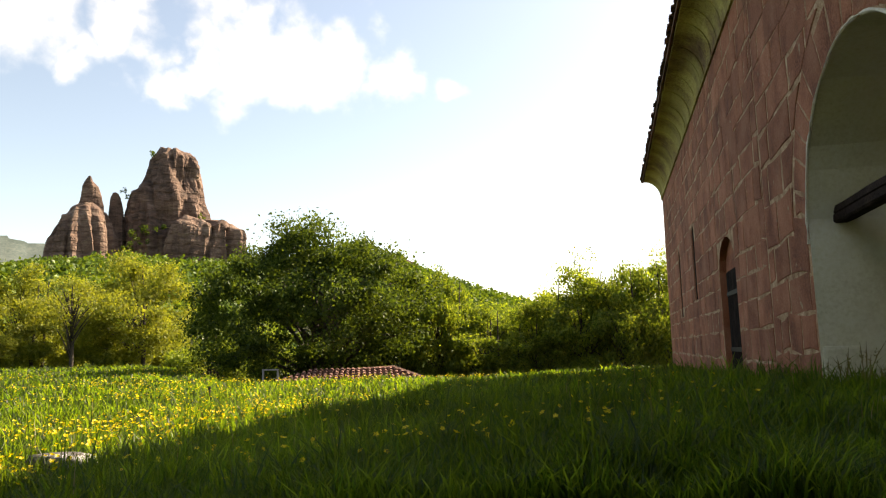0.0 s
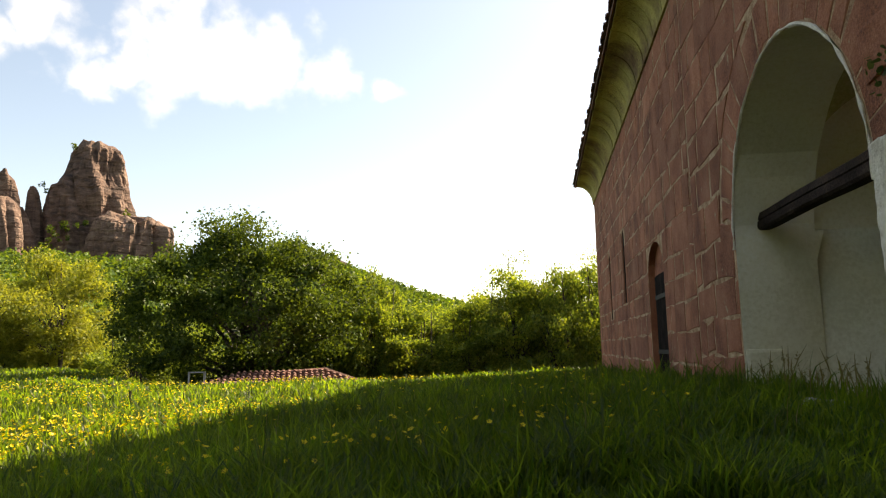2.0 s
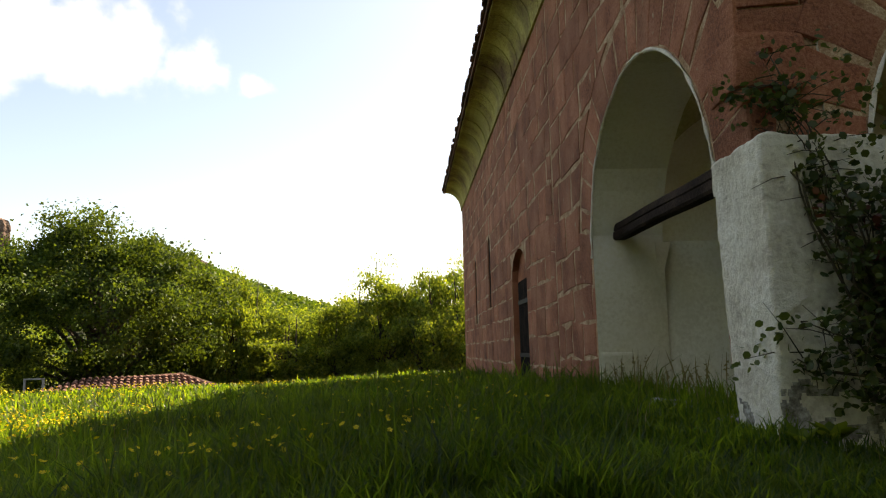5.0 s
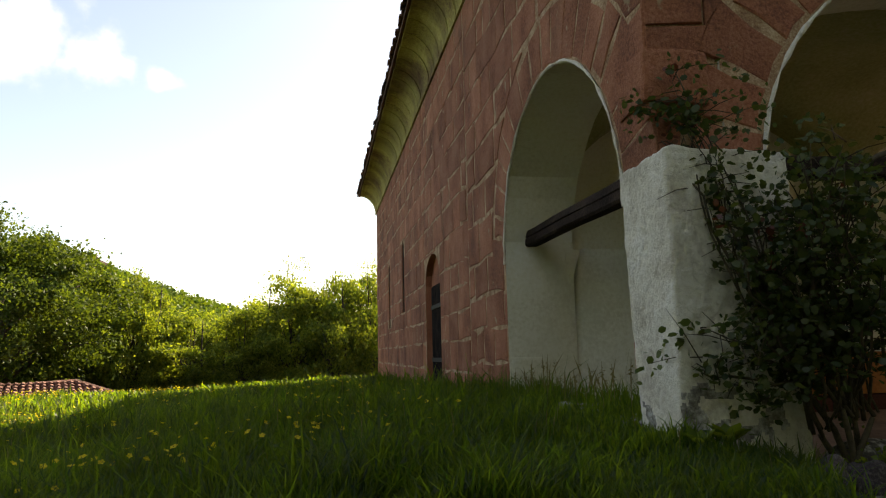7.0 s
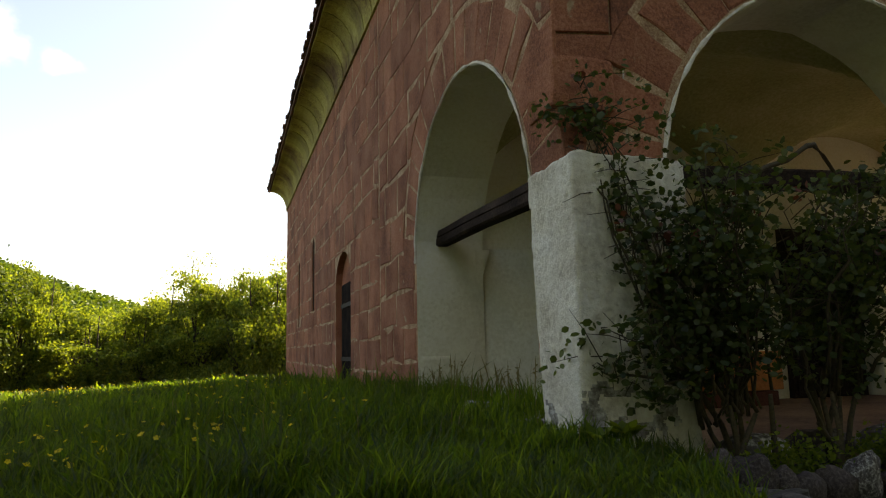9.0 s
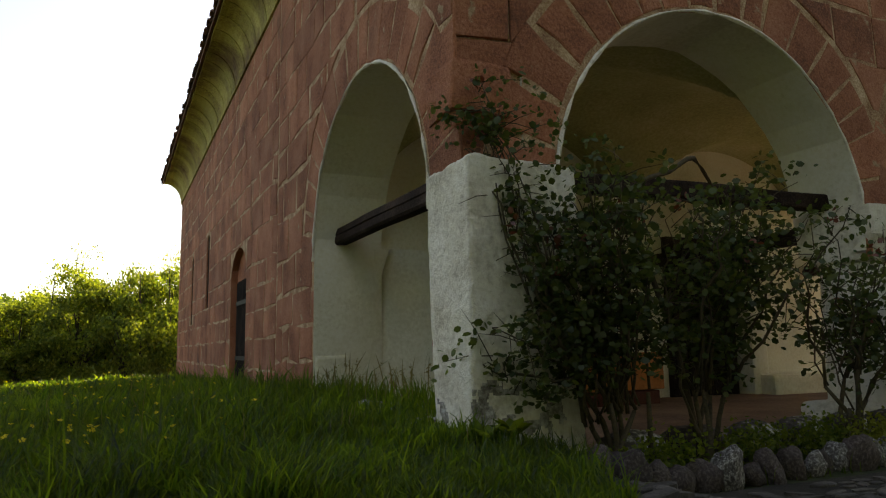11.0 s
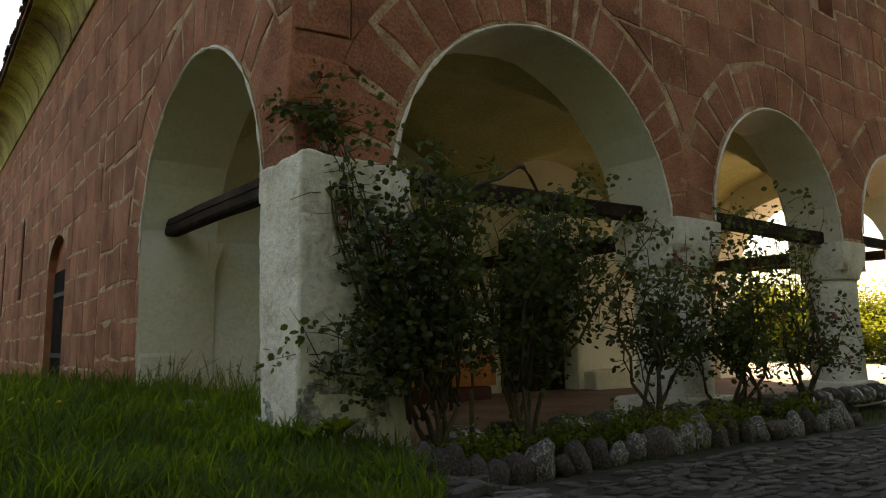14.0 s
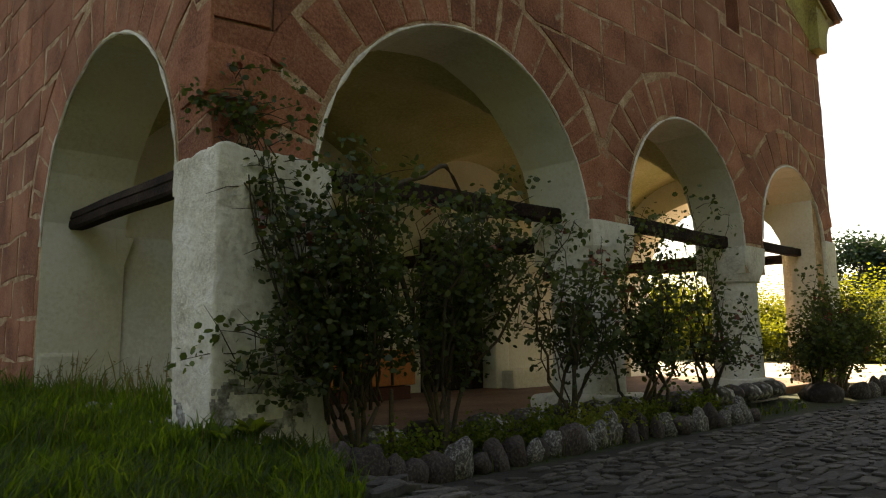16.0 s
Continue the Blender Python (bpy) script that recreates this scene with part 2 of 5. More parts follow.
M_red_leaf = leafy("young_red_leaf", (0.10, 0.02, 0.012), (0.16, 0.045, 0.02), 0.3, 0.06)


def patched(m, colors, scale, low, high, fine=30):
    """Lays patches of another surface, with a ragged shape of their own, over a material's colour."""
    nt = m.node_tree
    b = nt.nodes["Principled BSDF"]
    was = b.inputs["Base Color"].links[0].from_socket
    tc, a, c = nt.nodes.new("ShaderNodeTexCoord"), nt.nodes.new("ShaderNodeTexNoise"), nt.nodes.new("ShaderNodeTexNoise")
    a.inputs["Scale"].default_value, a.inputs["Detail"].default_value, a.inputs["Roughness"].default_value = scale, 8, 0.6
    c.inputs["Scale"].default_value, c.inputs["Detail"].default_value = fine, 4
    for n in (a, c):
        nt.links.new(tc.outputs["Object"], n.inputs["Vector"])
    mr, ramp, mix = nt.nodes.new("ShaderNodeMapRange"), nt.nodes.new("ShaderNodeValToRGB"), nt.nodes.new("ShaderNodeMix")
    mr.inputs["From Min"].default_value, mr.inputs["From Max"].default_value = low, high
    nt.links.new(a.outputs["Fac"], mr.inputs["Value"])
    ramp.color_ramp.elements[0].position, ramp.color_ramp.elements[1].position = 0.35, 0.65
    ramp.color_ramp.elements[0].color, ramp.color_ramp.elements[1].color = (*colors[0], 1), (*colors[1], 1)
    nt.links.new(c.outputs["Fac"], ramp.inputs[0])
    mix.data_type = "RGBA"
    nt.links.new(mr.outputs[0], mix.inputs[0])
    nt.links.new(was, mix.inputs[6])
    nt.links.new(ramp.outputs[0], mix.inputs[7])
    nt.links.new(mix.outputs[2], b.inputs["Base Color"])


for m in (M_stone, M_stone_far):
    patched(m, [(0.30, 0.20, 0.12), (0.46, 0.32, 0.20)], 5.5, 0.64, 0.69, 20)
    patched(m, [(0.09, 0.05, 0.032), (0.17, 0.085, 0.05)], 0.9, 0.60, 0.74, 22)
patched(M_plaster, [(0.55, 0.50, 0.37), (0.66, 0.61, 0.48)], 0.9, 0.50, 0.80, 6)
patched(M_cornice, [(0.10, 0.055, 0.03), (0.20, 0.12, 0.06)], 0.7, 0.50, 0.62, 12)

# ---- building helpers ----
def mesh_data(name, verts, faces, mats, index=None, smooth=False):
    me = bpy.data.meshes.new(name)
    me.from_pydata(verts if isinstance(verts, list) else verts.tolist(), [], faces if isinstance(faces, list) else faces.tolist())
    for m in mats if isinstance(mats, (list, tuple)) else [mats]:
        me.materials.append(m)
    if index is not None:
        me.polygons.foreach_set("material_index", np.asarray(index, dtype=np.int32))
    if smooth:
        me.polygons.foreach_set("use_smooth", np.ones(len(me.polygons), dtype=bool))
    return me


def put_under(ob, parent):
    ob.parent = parent
    if parent.parent is None:
        ob.matrix_parent_inverse = Matrix.Translation(-parent.location)
    return ob


def part_of(name, me, parent, label="", kind=""):
    ob = put_under(new(name, me), parent)
    return tagged(ob, label=label, kind=kind)


def part(name, bm, mat, parent, label="", smooth=False, kind=""):
    """Links a bmesh as one mesh object under a thing or a part."""
    me = bpy.data.meshes.new(name)
    bmesh.ops.recalc_face_normals(bm, faces=bm.faces)
    bm.to_mesh(me)
    bm.free()
    for m in mat if isinstance(mat, (list, tuple)) else [mat]:
        me.materials.append(m)
    if smooth:
        me.polygons.foreach_set("use_smooth", np.ones(len(me.polygons), dtype=bool))
    return part_of(name, me, parent, label, kind)


def thing(name, place, label, category, group="", kind=""):
    e = new(name)
    e.location = place
    return tagged(e, label, category, group, kind)


def box_bm(x0, x1, y0, y1, z0, z1, bevel=0.0, cuts=0, rough=0.0, seed=0):
    bm = bmesh.new()
    bmesh.ops.create_cube(bm, size=1)
    for v in bm.verts:
        v.co = Vector(((x0 + x1) / 2 + v.co.x * (x1 - x0), (y0 + y1) / 2 + v.co.y * (y1 - y0), (z0 + z1) / 2 + v.co.z * (z1 - z0)))
    if bevel:
        bmesh.ops.bevel(bm, geom=bm.edges[:], offset=bevel, segments=2, affect="EDGES", profile=0.6)
    if cuts:
        bmesh.ops.subdivide_edges(bm, edges=bm.edges[:], cuts=cuts, use_grid_fill=True)
    if rough:
        off = Vector((seed * 7.3, seed * 3.1, seed))
        for v in bm.verts:
            n = noise.noise_vector(v.co * 3.5 + off) * rough + noise.noise_vector(v.co * 13 + off) * rough * 0.4
            v.co += n
    return bm


def tube(path, radii, sides=6):
    """Verts and faces of a tube along a path."""
    vs, fs = [], []
    n = len(path)
    for i, p in enumerate(path):
        d = (path[min(i + 1, n - 1)] - path[max(i - 1, 0)]).normalized()
        a = d.orthogonal().normalized()
        b = d.cross(a)
        for k in range(sides):
            w = 2 * math.pi * k / sides
            vs.append(tuple(p + (a * math.cos(w) + b * math.sin(w)) * radii[i]))
    for i in range(n - 1):
        for k in range(sides):
            fs.append((i * sides + k, i * sides + (k + 1) % sides, (i + 1) * sides + (k + 1) % sides, (i + 1) * sides + k))
    fs.append(tuple(range(sides - 1, -1, -1)))
    fs.append(tuple(range((n - 1) * sides, n * sides)))
    return vs, fs


def leaf_cloud(centres, size, rng, squash=1.0, up=0.3, spread=0.35, oval=False):
    """Many small leaves, pointed or oval, folded a little, at the given centres."""
    n = len(centres)
    d = rng.normal(size=(n, 3))
    d[:, 2] = d[:, 2] * squash - 0.15
    d /= np.linalg.norm(d, axis=1)[:, None]
    h = rng.normal(size=(n, 3)) + np.array([0, 0, up])
    s = np.cross(d, h)
    s /= np.linalg.norm(s, axis=1)[:, None] + 1e-9
    nrm = np.cross(s, d)
    L = size * rng.uniform(0.6, 1.3, size=(n, 1))
    mid = centres + d * L * 0.45 + nrm * L * 0.08
    if oval:
        low, high = centres + d * L * 0.28 + nrm * L * 0.05, centres + d * L * 0.70 + nrm * L * 0.06
        w = s * L * spread
        v = np.stack([centres, low + w * 0.85, high + w * 0.9, centres + d * L, high - w * 0.9, low - w * 0.85], 1).reshape(-1, 3)
        return v, np.arange(6 * n).reshape(n, 6)
    v = np.stack([centres, mid + s * L * spread, centres + d * L, mid - s * L * spread], 1).reshape(-1, 3)
    f = np.arange(4 * n).reshape(n, 4)
    return v, f


def smooth01(a):
    a = np.clip(a, 0, 1)
    return a * a * (3 - 2 * a)


HILL_AZ = [-180, -75, -60, -45.3, -42, -37.5, -31, -24, -17.4, -16, -12.3, -7.8, -5.1, 2, 12, 40, 180]
HILL_EL = [1.0, 3.0, 4.8, 5.2, 5.8, 6.2, 5.9, 6.2, 6.5, 5.9, 4.5, 3.1, 2.5, 1.6, 1.4, 0.6, 0.6]


def ground_z(x, y):
    x, y = np.asarray(x, float), np.asarray(y, float)
    r, az = np.hypot(x, y), np.degrees(np.arctan2(x, y))
    z = 0.0 + 0.36 * smooth01((x + 4.8) / 6.3) * (1 - 0.55 * smooth01((y - 6) / 15)) * smooth01((y + 3) / 5)
    z = z + (0.17 - z) * smooth01((x - 2.0 - 0.5 * smooth01((y - 3.9) / 0.3)) / 0.9)
    z = z + 0.10 * smooth01((x - 0.6) / 0.9) * smooth01((2.75 - x) / 0.5) * smooth01((y - 2.9) / 0.6) * smooth01((9.0 - y) / 2.5)
    z = z + 0.035 * np.sin(x * 0.9 + 1.3) * np.sin(y * 0.7) * smooth01((2 - x) / 2)
    z = z + 0.28 * smooth01((r - 15) / 25) * smooth01((-az - 28) / 9)
    crest = 20 + 24 * smooth01((-az - 28) / 9)
    z = z - 1.7 * smooth01((r - crest) / 14) * smooth01((60 - np.abs(az + 15)) / 30)
    el = np.interp(az, HILL_AZ, HILL_EL)
    z = z + smooth01((r - 75) / 340) * (415 * np.tan(np.radians(el)) + 1.5)
    z = z - smooth01((r - 480) / 900) * 25
    return z


# ---- ground ----
def make_ground():
    def axis(centre):
        near = np.arange(-16, 34, 0.4)
        far = []
        s, step = 0.0, 0.5
        while s < 3800:
            step *= 1.11
            s += step
            far.append(s)
        far = np.array(far)
        return np.concatenate([-16 - far[::-1], near, 34 + far])
    xs, ys = axis(0), axis(0)
    X, Y = np.meshgrid(xs, ys, indexing="ij")
    Z = ground_z(X, Y)
    v = np.stack([X, Y, Z], -1).reshape(-1, 3)
    a, b = len(xs), len(ys)
    i = np.arange(a * b).reshape(a, b)
    f = np.stack([i[:-1, :-1], i[1:, :-1], i[1:, 1:], i[:-1, 1:]], -1).reshape(-1, 4)
    ob = new("ground", mesh_data("ground", v, f, M_soil, smooth=True))
    tagged(ob, "grassy earth of the churchyard sloping to wooded hills", "ground", kind="structure")


make_ground()

# ---- the church ----
AX, BY, BX, BACK = 2.015, 3.715, 11.5, 21.27   # side wall, front wall, far side wall, rear end
CORNICE, EAVE, OVER = 5.06, 5.60, 0.50
MID = (AX + BX) / 2
RIDGE = CORNICE + (MID - AX) * 0.42
THICK_A, THICK_B = 0.66, 0.58
ARCH1 = (5.39, 1.325, 1.69)                      # centre, radius, springing height
ARCHES = [(4.03, 1.37, 1.76), (7.26, 1.22, 1.93), (10.08, 1.05, 2.06)]
SIDE_DOOR = (10.35, 11.75, 2.0)
SLITS = [(14.62, 14.98, 1.72, 3.22), (17.55, 17.85, 1.50, 3.12)]

church = thing("church", (MID, 12.4, 0.0), "old church of red sandstone blocks with a whitewashed arcaded porch", "church")


def arch_notch(c, r, zs, foot, steps=20):
    """From the left foot over the arch to the right foot."""
    pts = [(c - r, foot)]
    for k in range(steps + 1):
        w = math.pi * (1 - k / steps)
        wob = 1 + 0.006 * math.sin(k * 2.1 + c) + 0.004 * math.sin(k * 5.3)
        pts.append((c + r * wob * math.cos(w), zs + r * wob * math.sin(w)))
    pts.append((c + r, foot))
    return pts


def wall_body(name, outline, holes, place, depth, label, reveal_stone=False):
    """A wall of an outline with holes: face, back and reveals. place(u, v, d) gives the world point at depth d."""
    bm = bmesh.new()
    fronts, backs = [], []
    for d, keep in ((0.0, fronts), (depth, backs)):
        edges = []
        for loop in [outline] + holes:
            vs = [bm.verts.new(place(u, v, d)) for u, v in loop]
            keep.append(vs)
            edges += [bm.edges.new((vs[i], vs[(i + 1) % len(vs)])) for i in range(len(vs))]
        got = bmesh.ops.triangle_fill(bm, use_beauty=True, use_dissolve=False, edges=edges)
        for g in got["geom"]:
            if isinstance(g, bmesh.types.BMFace):
                g.material_index = 0 if d == 0 else 1
    for a, b in zip(fronts, backs):
        n = len(a)
        for i in range(n):
            f = bm.faces.new((a[i], a[(i + 1) % n], b[(i + 1) % n], b[i]))
            f.material_index = 2 if (reveal_stone and f.calc_center_median().y > 8) or f.calc_center_median().z > 4.3 else 0 if f.calc_center_median().y < BY + 0.04 else 1
    return part(name, bm, [M_mortar, M_plaster, M_stone], church, label)


onA = lambda u, v, d: (AX + d, u, v)          # noqa: E731
onB = lambda u, v, d: (u, BY + d, v)          # noqa: E731
onC = lambda u, v, d: (BX - d, u, v)          # noqa: E731

y_front = BY + 0.02
door_notch = [(SIDE_DOOR[0], -0.3), (SIDE_DOOR[0], SIDE_DOOR[2] - 0.05)]
for k in range(9):
    w = math.pi * (1 - k / 8)
    door_notch.append(((SIDE_DOOR[0] + SIDE_DOOR[1]) / 2 + 0.70 * math.cos(w), SIDE_DOOR[2] - 0.05 + 0.45 * math.sin(w)))
door_notch += [(SIDE_DOOR[1], SIDE_DOOR[2] - 0.05), (SIDE_DOOR[1], -0.3)]
del door_notch[2], door_notch[-3]
side_arch = arch_notch(*ARCH1, -0.3)
side_arch[0] = (side_arch[0][0] - 0.17, -0.3)
out_a = [(y_front, -0.3)] + side_arch + door_notch + [(BACK, -0.3), (BACK, CORNICE + 0.5), (y_front, CORNICE + 0.5)]
slit_holes = [[(a, c), (b, c), (b, d - 0.15), ((a + b) / 2, d), (a, d - 0.15)] for a, b, c, d in SLITS]
side_wall = wall_body("side_wall", out_a, slit_holes, onA, THICK_A, "long side wall of coursed red sandstone", True)
out_c = [(y_front, -0.3)] + arch_notch(*ARCH1, -0.3) + [(BACK, -0.3), (BACK, CORNICE + 0.5), (y_front, CORNICE + 0.5)]
wall_body("far_side_wall", out_c, [], onC, THICK_A, "plastered far side wall with a porch arch")
feet = [-0.3, -0.3, 1.55, 1.55, 1.62, 1.62, -0.3, -0.3]
out_b = [(2.45, -0.3)]
for k, (c, r, zs) in enumerate(ARCHES):
    n = arch_notch(c, r, zs, 0)
    n[0] = (n[0][0], feet[2 * k + 1])
    n[-1] = (n[-1][0], feet[2 * k + 2])
    out_b += n
out_b += [(BX - 0.01, -0.3), (BX - 0.01, CORNICE + 0.4), (MID, RIDGE + 0.4), (AX + 0.01, CORNICE + 0.4), (AX + 0.01, CORNICE + 0.1), (2.45, CORNICE + 0.1)]
slot = [[(8.42, 4.56), (8.78, 4.56), (8.78, 5.2), (8.42, 5.2)]]
front_wall = wall_body("front_wall", out_b, slot, onB, THICK_B, "front gable wall of red sandstone with three arches")
# a near-black panel gives the gable slot its shade
part("slot_back", box_bm(8.36, 8.84, BY + 0.35, BY + 0.42, 4.5, 5.26), M_dark, front_wall, "near-black panel standing in for shade in the gable recess")
part("rear_wall", box_bm(AX + 0.02, BX - 0.02, BACK - 0.6, BACK - 0.02, -0.3, CORNICE + 0.3), M_stone_far, church, "rear wall of red sandstone")
part("inner_wall", box_bm(AX + THICK_A + 0.005, BX - THICK_A - 0.005, 6.80, 7.4, -0.2, 4.6), M_plaster, church, "whitewashed wall at the back of the porch")


# voussoirs and courses: every block a piece of its own
def clip(poly, n, d):
    """The part of a convex polygon where p.n >= d."""
    out = []
    for i, p in enumerate(poly):
        q = poly[(i + 1) % len(poly)]
        a, b = p[0] * n[0] + p[1] * n[1] - d, q[0] * n[0] + q[1] * n[1] - d
        if a >= 0:
            out.append(p)
        if (a >= 0) != (b >= 0):
            t = a / (a - b)
            out.append((p[0] + t * (q[0] - p[0]), p[1] + t * (q[1] - p[1])))
    return out


def block_mesh(poly, place, proud, rng, joint=0.012, mats=None):
    """A dressed block: joints set back, arrises worn, face slightly out of true."""
    n = len(poly)
    cx, cy = sum(p[0] for p in poly) / n, sum(p[1] for p in poly) / n

    def ring(inset, d, wob):
        res = []
        for u, v in poly:
            dx, dy = cx - u, cy - v
            ln = math.hypot(dx, dy) + 1e-6
            k = min(inset / ln, 0.5)
            res.append(place(u + dx * k + rng.uniform(-wob, wob), v + dy * k + rng.uniform(-wob, wob), d + rng.uniform(-wob, wob) * 0.4))
        return res
    vs = ring(joint * 0.7, 0.012, 0) + ring(joint, -proud * 0.55, 0.005) + ring(joint + 0.014, -proud, 0.006)
    fs = []
    for a in (0, n):
        for i in range(n):
            j = (i + 1) % n
            fs.append((a + i, a + j, a + n + j, a + n + i))
    fs.append(tuple(range(2 * n, 3 * n)))
    return vs, fs


def resample(poly, step=0.22):
    out = []
    for i, p in enumerate(poly):
        q = poly[(i + 1) % len(poly)]
        k = max(1, min(3, round(math.hypot(q[0] - p[0], q[1] - p[1]) / step)))
        out += [(p[0] + (q[0] - p[0]) * t / k, p[1] + (q[1] - p[1]) * t / k) for t in range(k)]
    return out


def area(poly):
    return abs(sum(p[0] * q[1] - q[0] * p[1] for p, q in zip(poly, poly[1:] + poly[:1]))) / 2


def lay_blocks(u0, u1, v0, v1, circles, rects, top, place, wall, near, seed, flip, height=(0.30, 0.46), white=()):
    """Courses of blocks over a wall, cut round arches (voussoirs laid radially) and openings."""
    rng = random.Random(seed)
    pieces = []
    for c, r, zs in circles:
        count = max(9, int(math.pi * (r + 0.2) / 0.26))
        cuts = [0.0]
        for k in range(count):
            cuts.append(cuts[-1] + rng.uniform(0.75, 1.3))
        cuts = [0.02 + x / cuts[-1] * (math.pi - 0.04) for x in cuts]
        for a, b in zip(cuts, cuts[1:]):
            ro = r + rng.uniform(0.40, 0.52)
            ri = r + 0.015
            m = (a + b) / 2
            pieces.append([(c + q * math.cos(w), zs + q * math.sin(w)) for q, w in ((ri, a), (ro, a), (ro, m), (ro, b), (ri, b), (ri, m))])
    v = v0
    while v < v1:
        h = rng.uniform(*height)
        if v1 - v - h < 0.15:
            h = v1 - v
        u = u0 - (rng.random() * 0.3 if u0 > 2.5 else 0)
        while u < u1 - 0.02:
            w = rng.uniform(0.26, 0.66) if rng.random() < 0.75 else rng.uniform(0.6, 0.95)
            if u1 - u - w < 0.18:
                w = u1 - u
            a = rng.uniform(-0.035, 0.035)
            poly = [(max(u, u0), v + a), (min(u + w, u1), v - a * 0.5), (min(u + w, u1) - a * 0.4 * (u + w < u1), v + h - a), (max(u, u0) + a * 0.4 * (u > u0), v + h + a * 0.6)]
            cu, cv = u + w / 2, v + h / 2
            for c, r, zs in circles:
                R = r + 0.47
                if cv > zs:
                    d = math.hypot(cu - c, cv - zs)
                    n = ((cu - c) / d, (cv - zs) / d)
                    poly = clip(poly, n, n[0] * c + n[1] * zs + R)
                else:
                    s = 1 if cu > c else -1
                    poly = clip(poly, (s, 0), s * c + r + 0.005)
                if not poly:
                    break
            for a0, a1, b0, b1 in rects if poly else ():
                sep = [(a0 - cu, (-1, 0), -a0), (cu - a1, (1, 0), a1), (b0 - cv, (0, -1), -b0), (cv - b1, (0, 1), b1)]
                if poly and min(q[0] for q in poly) < a1 and max(q[0] for q in poly) > a0 and min(q[1] for q in poly) < b1 and max(q[1] for q in poly) > b0:
                    _, n, d = max(sep)
                    poly = clip(poly, n, d)
            if poly and top:
                for n, d in top:
                    poly = clip(poly, n, d) if poly else poly
            if poly and len(poly) > 2 and area(poly) > 0.012 and not any(a0 < cu < a1 and cv < b1 for a0, a1, b1 in white):
                pieces.append(poly)
            u += w
        v += h
    joined_v, joined_f, many = [], [], 0
    for poly in pieces:
        cu = sum(p[0] for p in poly) / len(poly)
        poly = resample(poly)
        if flip:
            poly = poly[::-1]
        vs, fs = block_mesh(poly, place, rng.uniform(0.002, 0.009), rng, joint=rng.choice((0.008, 0.016, 0.024, 0.042)))
        if cu < near and many < 300:
            part_of("stone", mesh_data("stone", vs, fs, M_stone), wall)
            many += 1
        else:
            o = len(joined_v)
            joined_v += vs
            joined_f += [tuple(i + o for i in f) for f in fs]
    if joined_f:
        part_of("stonework", mesh_data("stonework", joined_v, joined_f, M_stone_far), wall, kind="stuff")


# whitewashed corner pier, columns and far pier
def rough_block(name, x0, x1, y0, y1, z0, z1, seed, label, jag=0.018, parent=church):
    bm = box_bm(x0, x1, y0, y1, z0, z1, cuts=130 if name == "corner_pier" else 48)
    r = 0.022
    for v in bm.verts:
        cx, cy = min(max(v.co.x, x0 + r), x1 - r), min(max(v.co.y, y0 + r), y1 - r)
        far = math.hypot(v.co.x - cx, v.co.y - cy)
        if far > r:
            v.co.x, v.co.y = cx + (v.co.x - cx) * r / far, cy + (v.co.y - cy) * r / far
        q = v.co + Vector((seed, seed * 2, 0))
        v.co += noise.noise_vector(q * 3.5) * 0.010 + noise.noise_vector(q * 13) * 0.005 + noise.noise_vector(q * 34) * 0.0035
    for v in bm.verts:
        if name == "corner_pier" and v.co.y > (y0 + y1) / 2:
            v.co.y -= 0.11 * (z1 - v.co.z) / 1.4 * (2 * (v.co.y - y0) / (y1 - y0) - 1)
        if v.co.z > z1 - 0.06:
            v.co.z += (0.015 * (y1 - v.co.y) / (y1 - y0) if name == "corner_pier" else 0) + jag * noise.noise(Vector((v.co.x * 9, v.co.y * 9, seed)))
    for f in bm.faces:
        c = f.calc_center_median()
        if c.z < 0.95 and 0.8 * noise.noise(Vector((c.x * 4 + seed, c.y * 4, c.z * 4))) + 0.8 * noise.noise(Vector((c.x * 11, c.y * 11, c.z * 11))) + 0.35 * noise.noise(Vector((c.x * 27, c.y * 27, c.z * 27))) > (c.z - 0.40) * 1.9:
            f.material_index = 1
    return part(name, bm, [M_rough, M_bare], parent, label, smooth=True)


rough_block("corner_pier", AX - 0.03, 2.67, BY - 0.19, 4.085, -0.2, 1.86, 3, "whitewashed rough corner pier with bare patches below")
rough_block("end_pier", 11.11, BX + 0.03, BY - 0.03, 4.25, -0.2, 2.22, 5, "whitewashed pier at the far end")


def column(x, y, top, r, seed):
    """Round column: stepped base, tapering shaft, square chamfered capital."""
    col = part("column_shaft", shaft_bm(x, y, 0.12, top - 0.42, r, seed), M_rough, church, "whitewashed round column", smooth=True)
    cap = bmesh.new()
    rings = []
    for z, h, k in ((top - 0.42, r * 0.98, 1.0), (top - 0.40, r * 1.10, 0.9), (top - 0.36, r * 1.12, 0.8), (top - 0.22, r * 1.16, 0.15), (top, r * 1.17, 0.0)):
        ring = []
        for i in range(32):
            w = 2 * math.pi * i / 32
            c, s = math.cos(w), math.sin(w)
            sq = 1 / max(abs(c), abs(s))
            q = h * (k + (1 - k) * min(sq, 1.32))
            ring.append(cap.verts.new((x + q * c, y + q * s, z)))
        rings.append(ring)
    for a, b in zip(rings, rings[1:]):
        for i in range(32):
            cap.faces.new((a[i], a[(i + 1) % 32], b[(i + 1) % 32], b[i]))
    cap.faces.new(rings[-1])
    cap.faces.new(rings[0][::-1])
    part("capital", cap, M_rough, col)
    part("column_base", box_bm(x - r * 1.25, x + r * 1.25, y - r * 1.25, y + r * 1.25, 0.0, 0.42, 0.06, 3, 0.02, seed), M_rough, col, smooth=True)


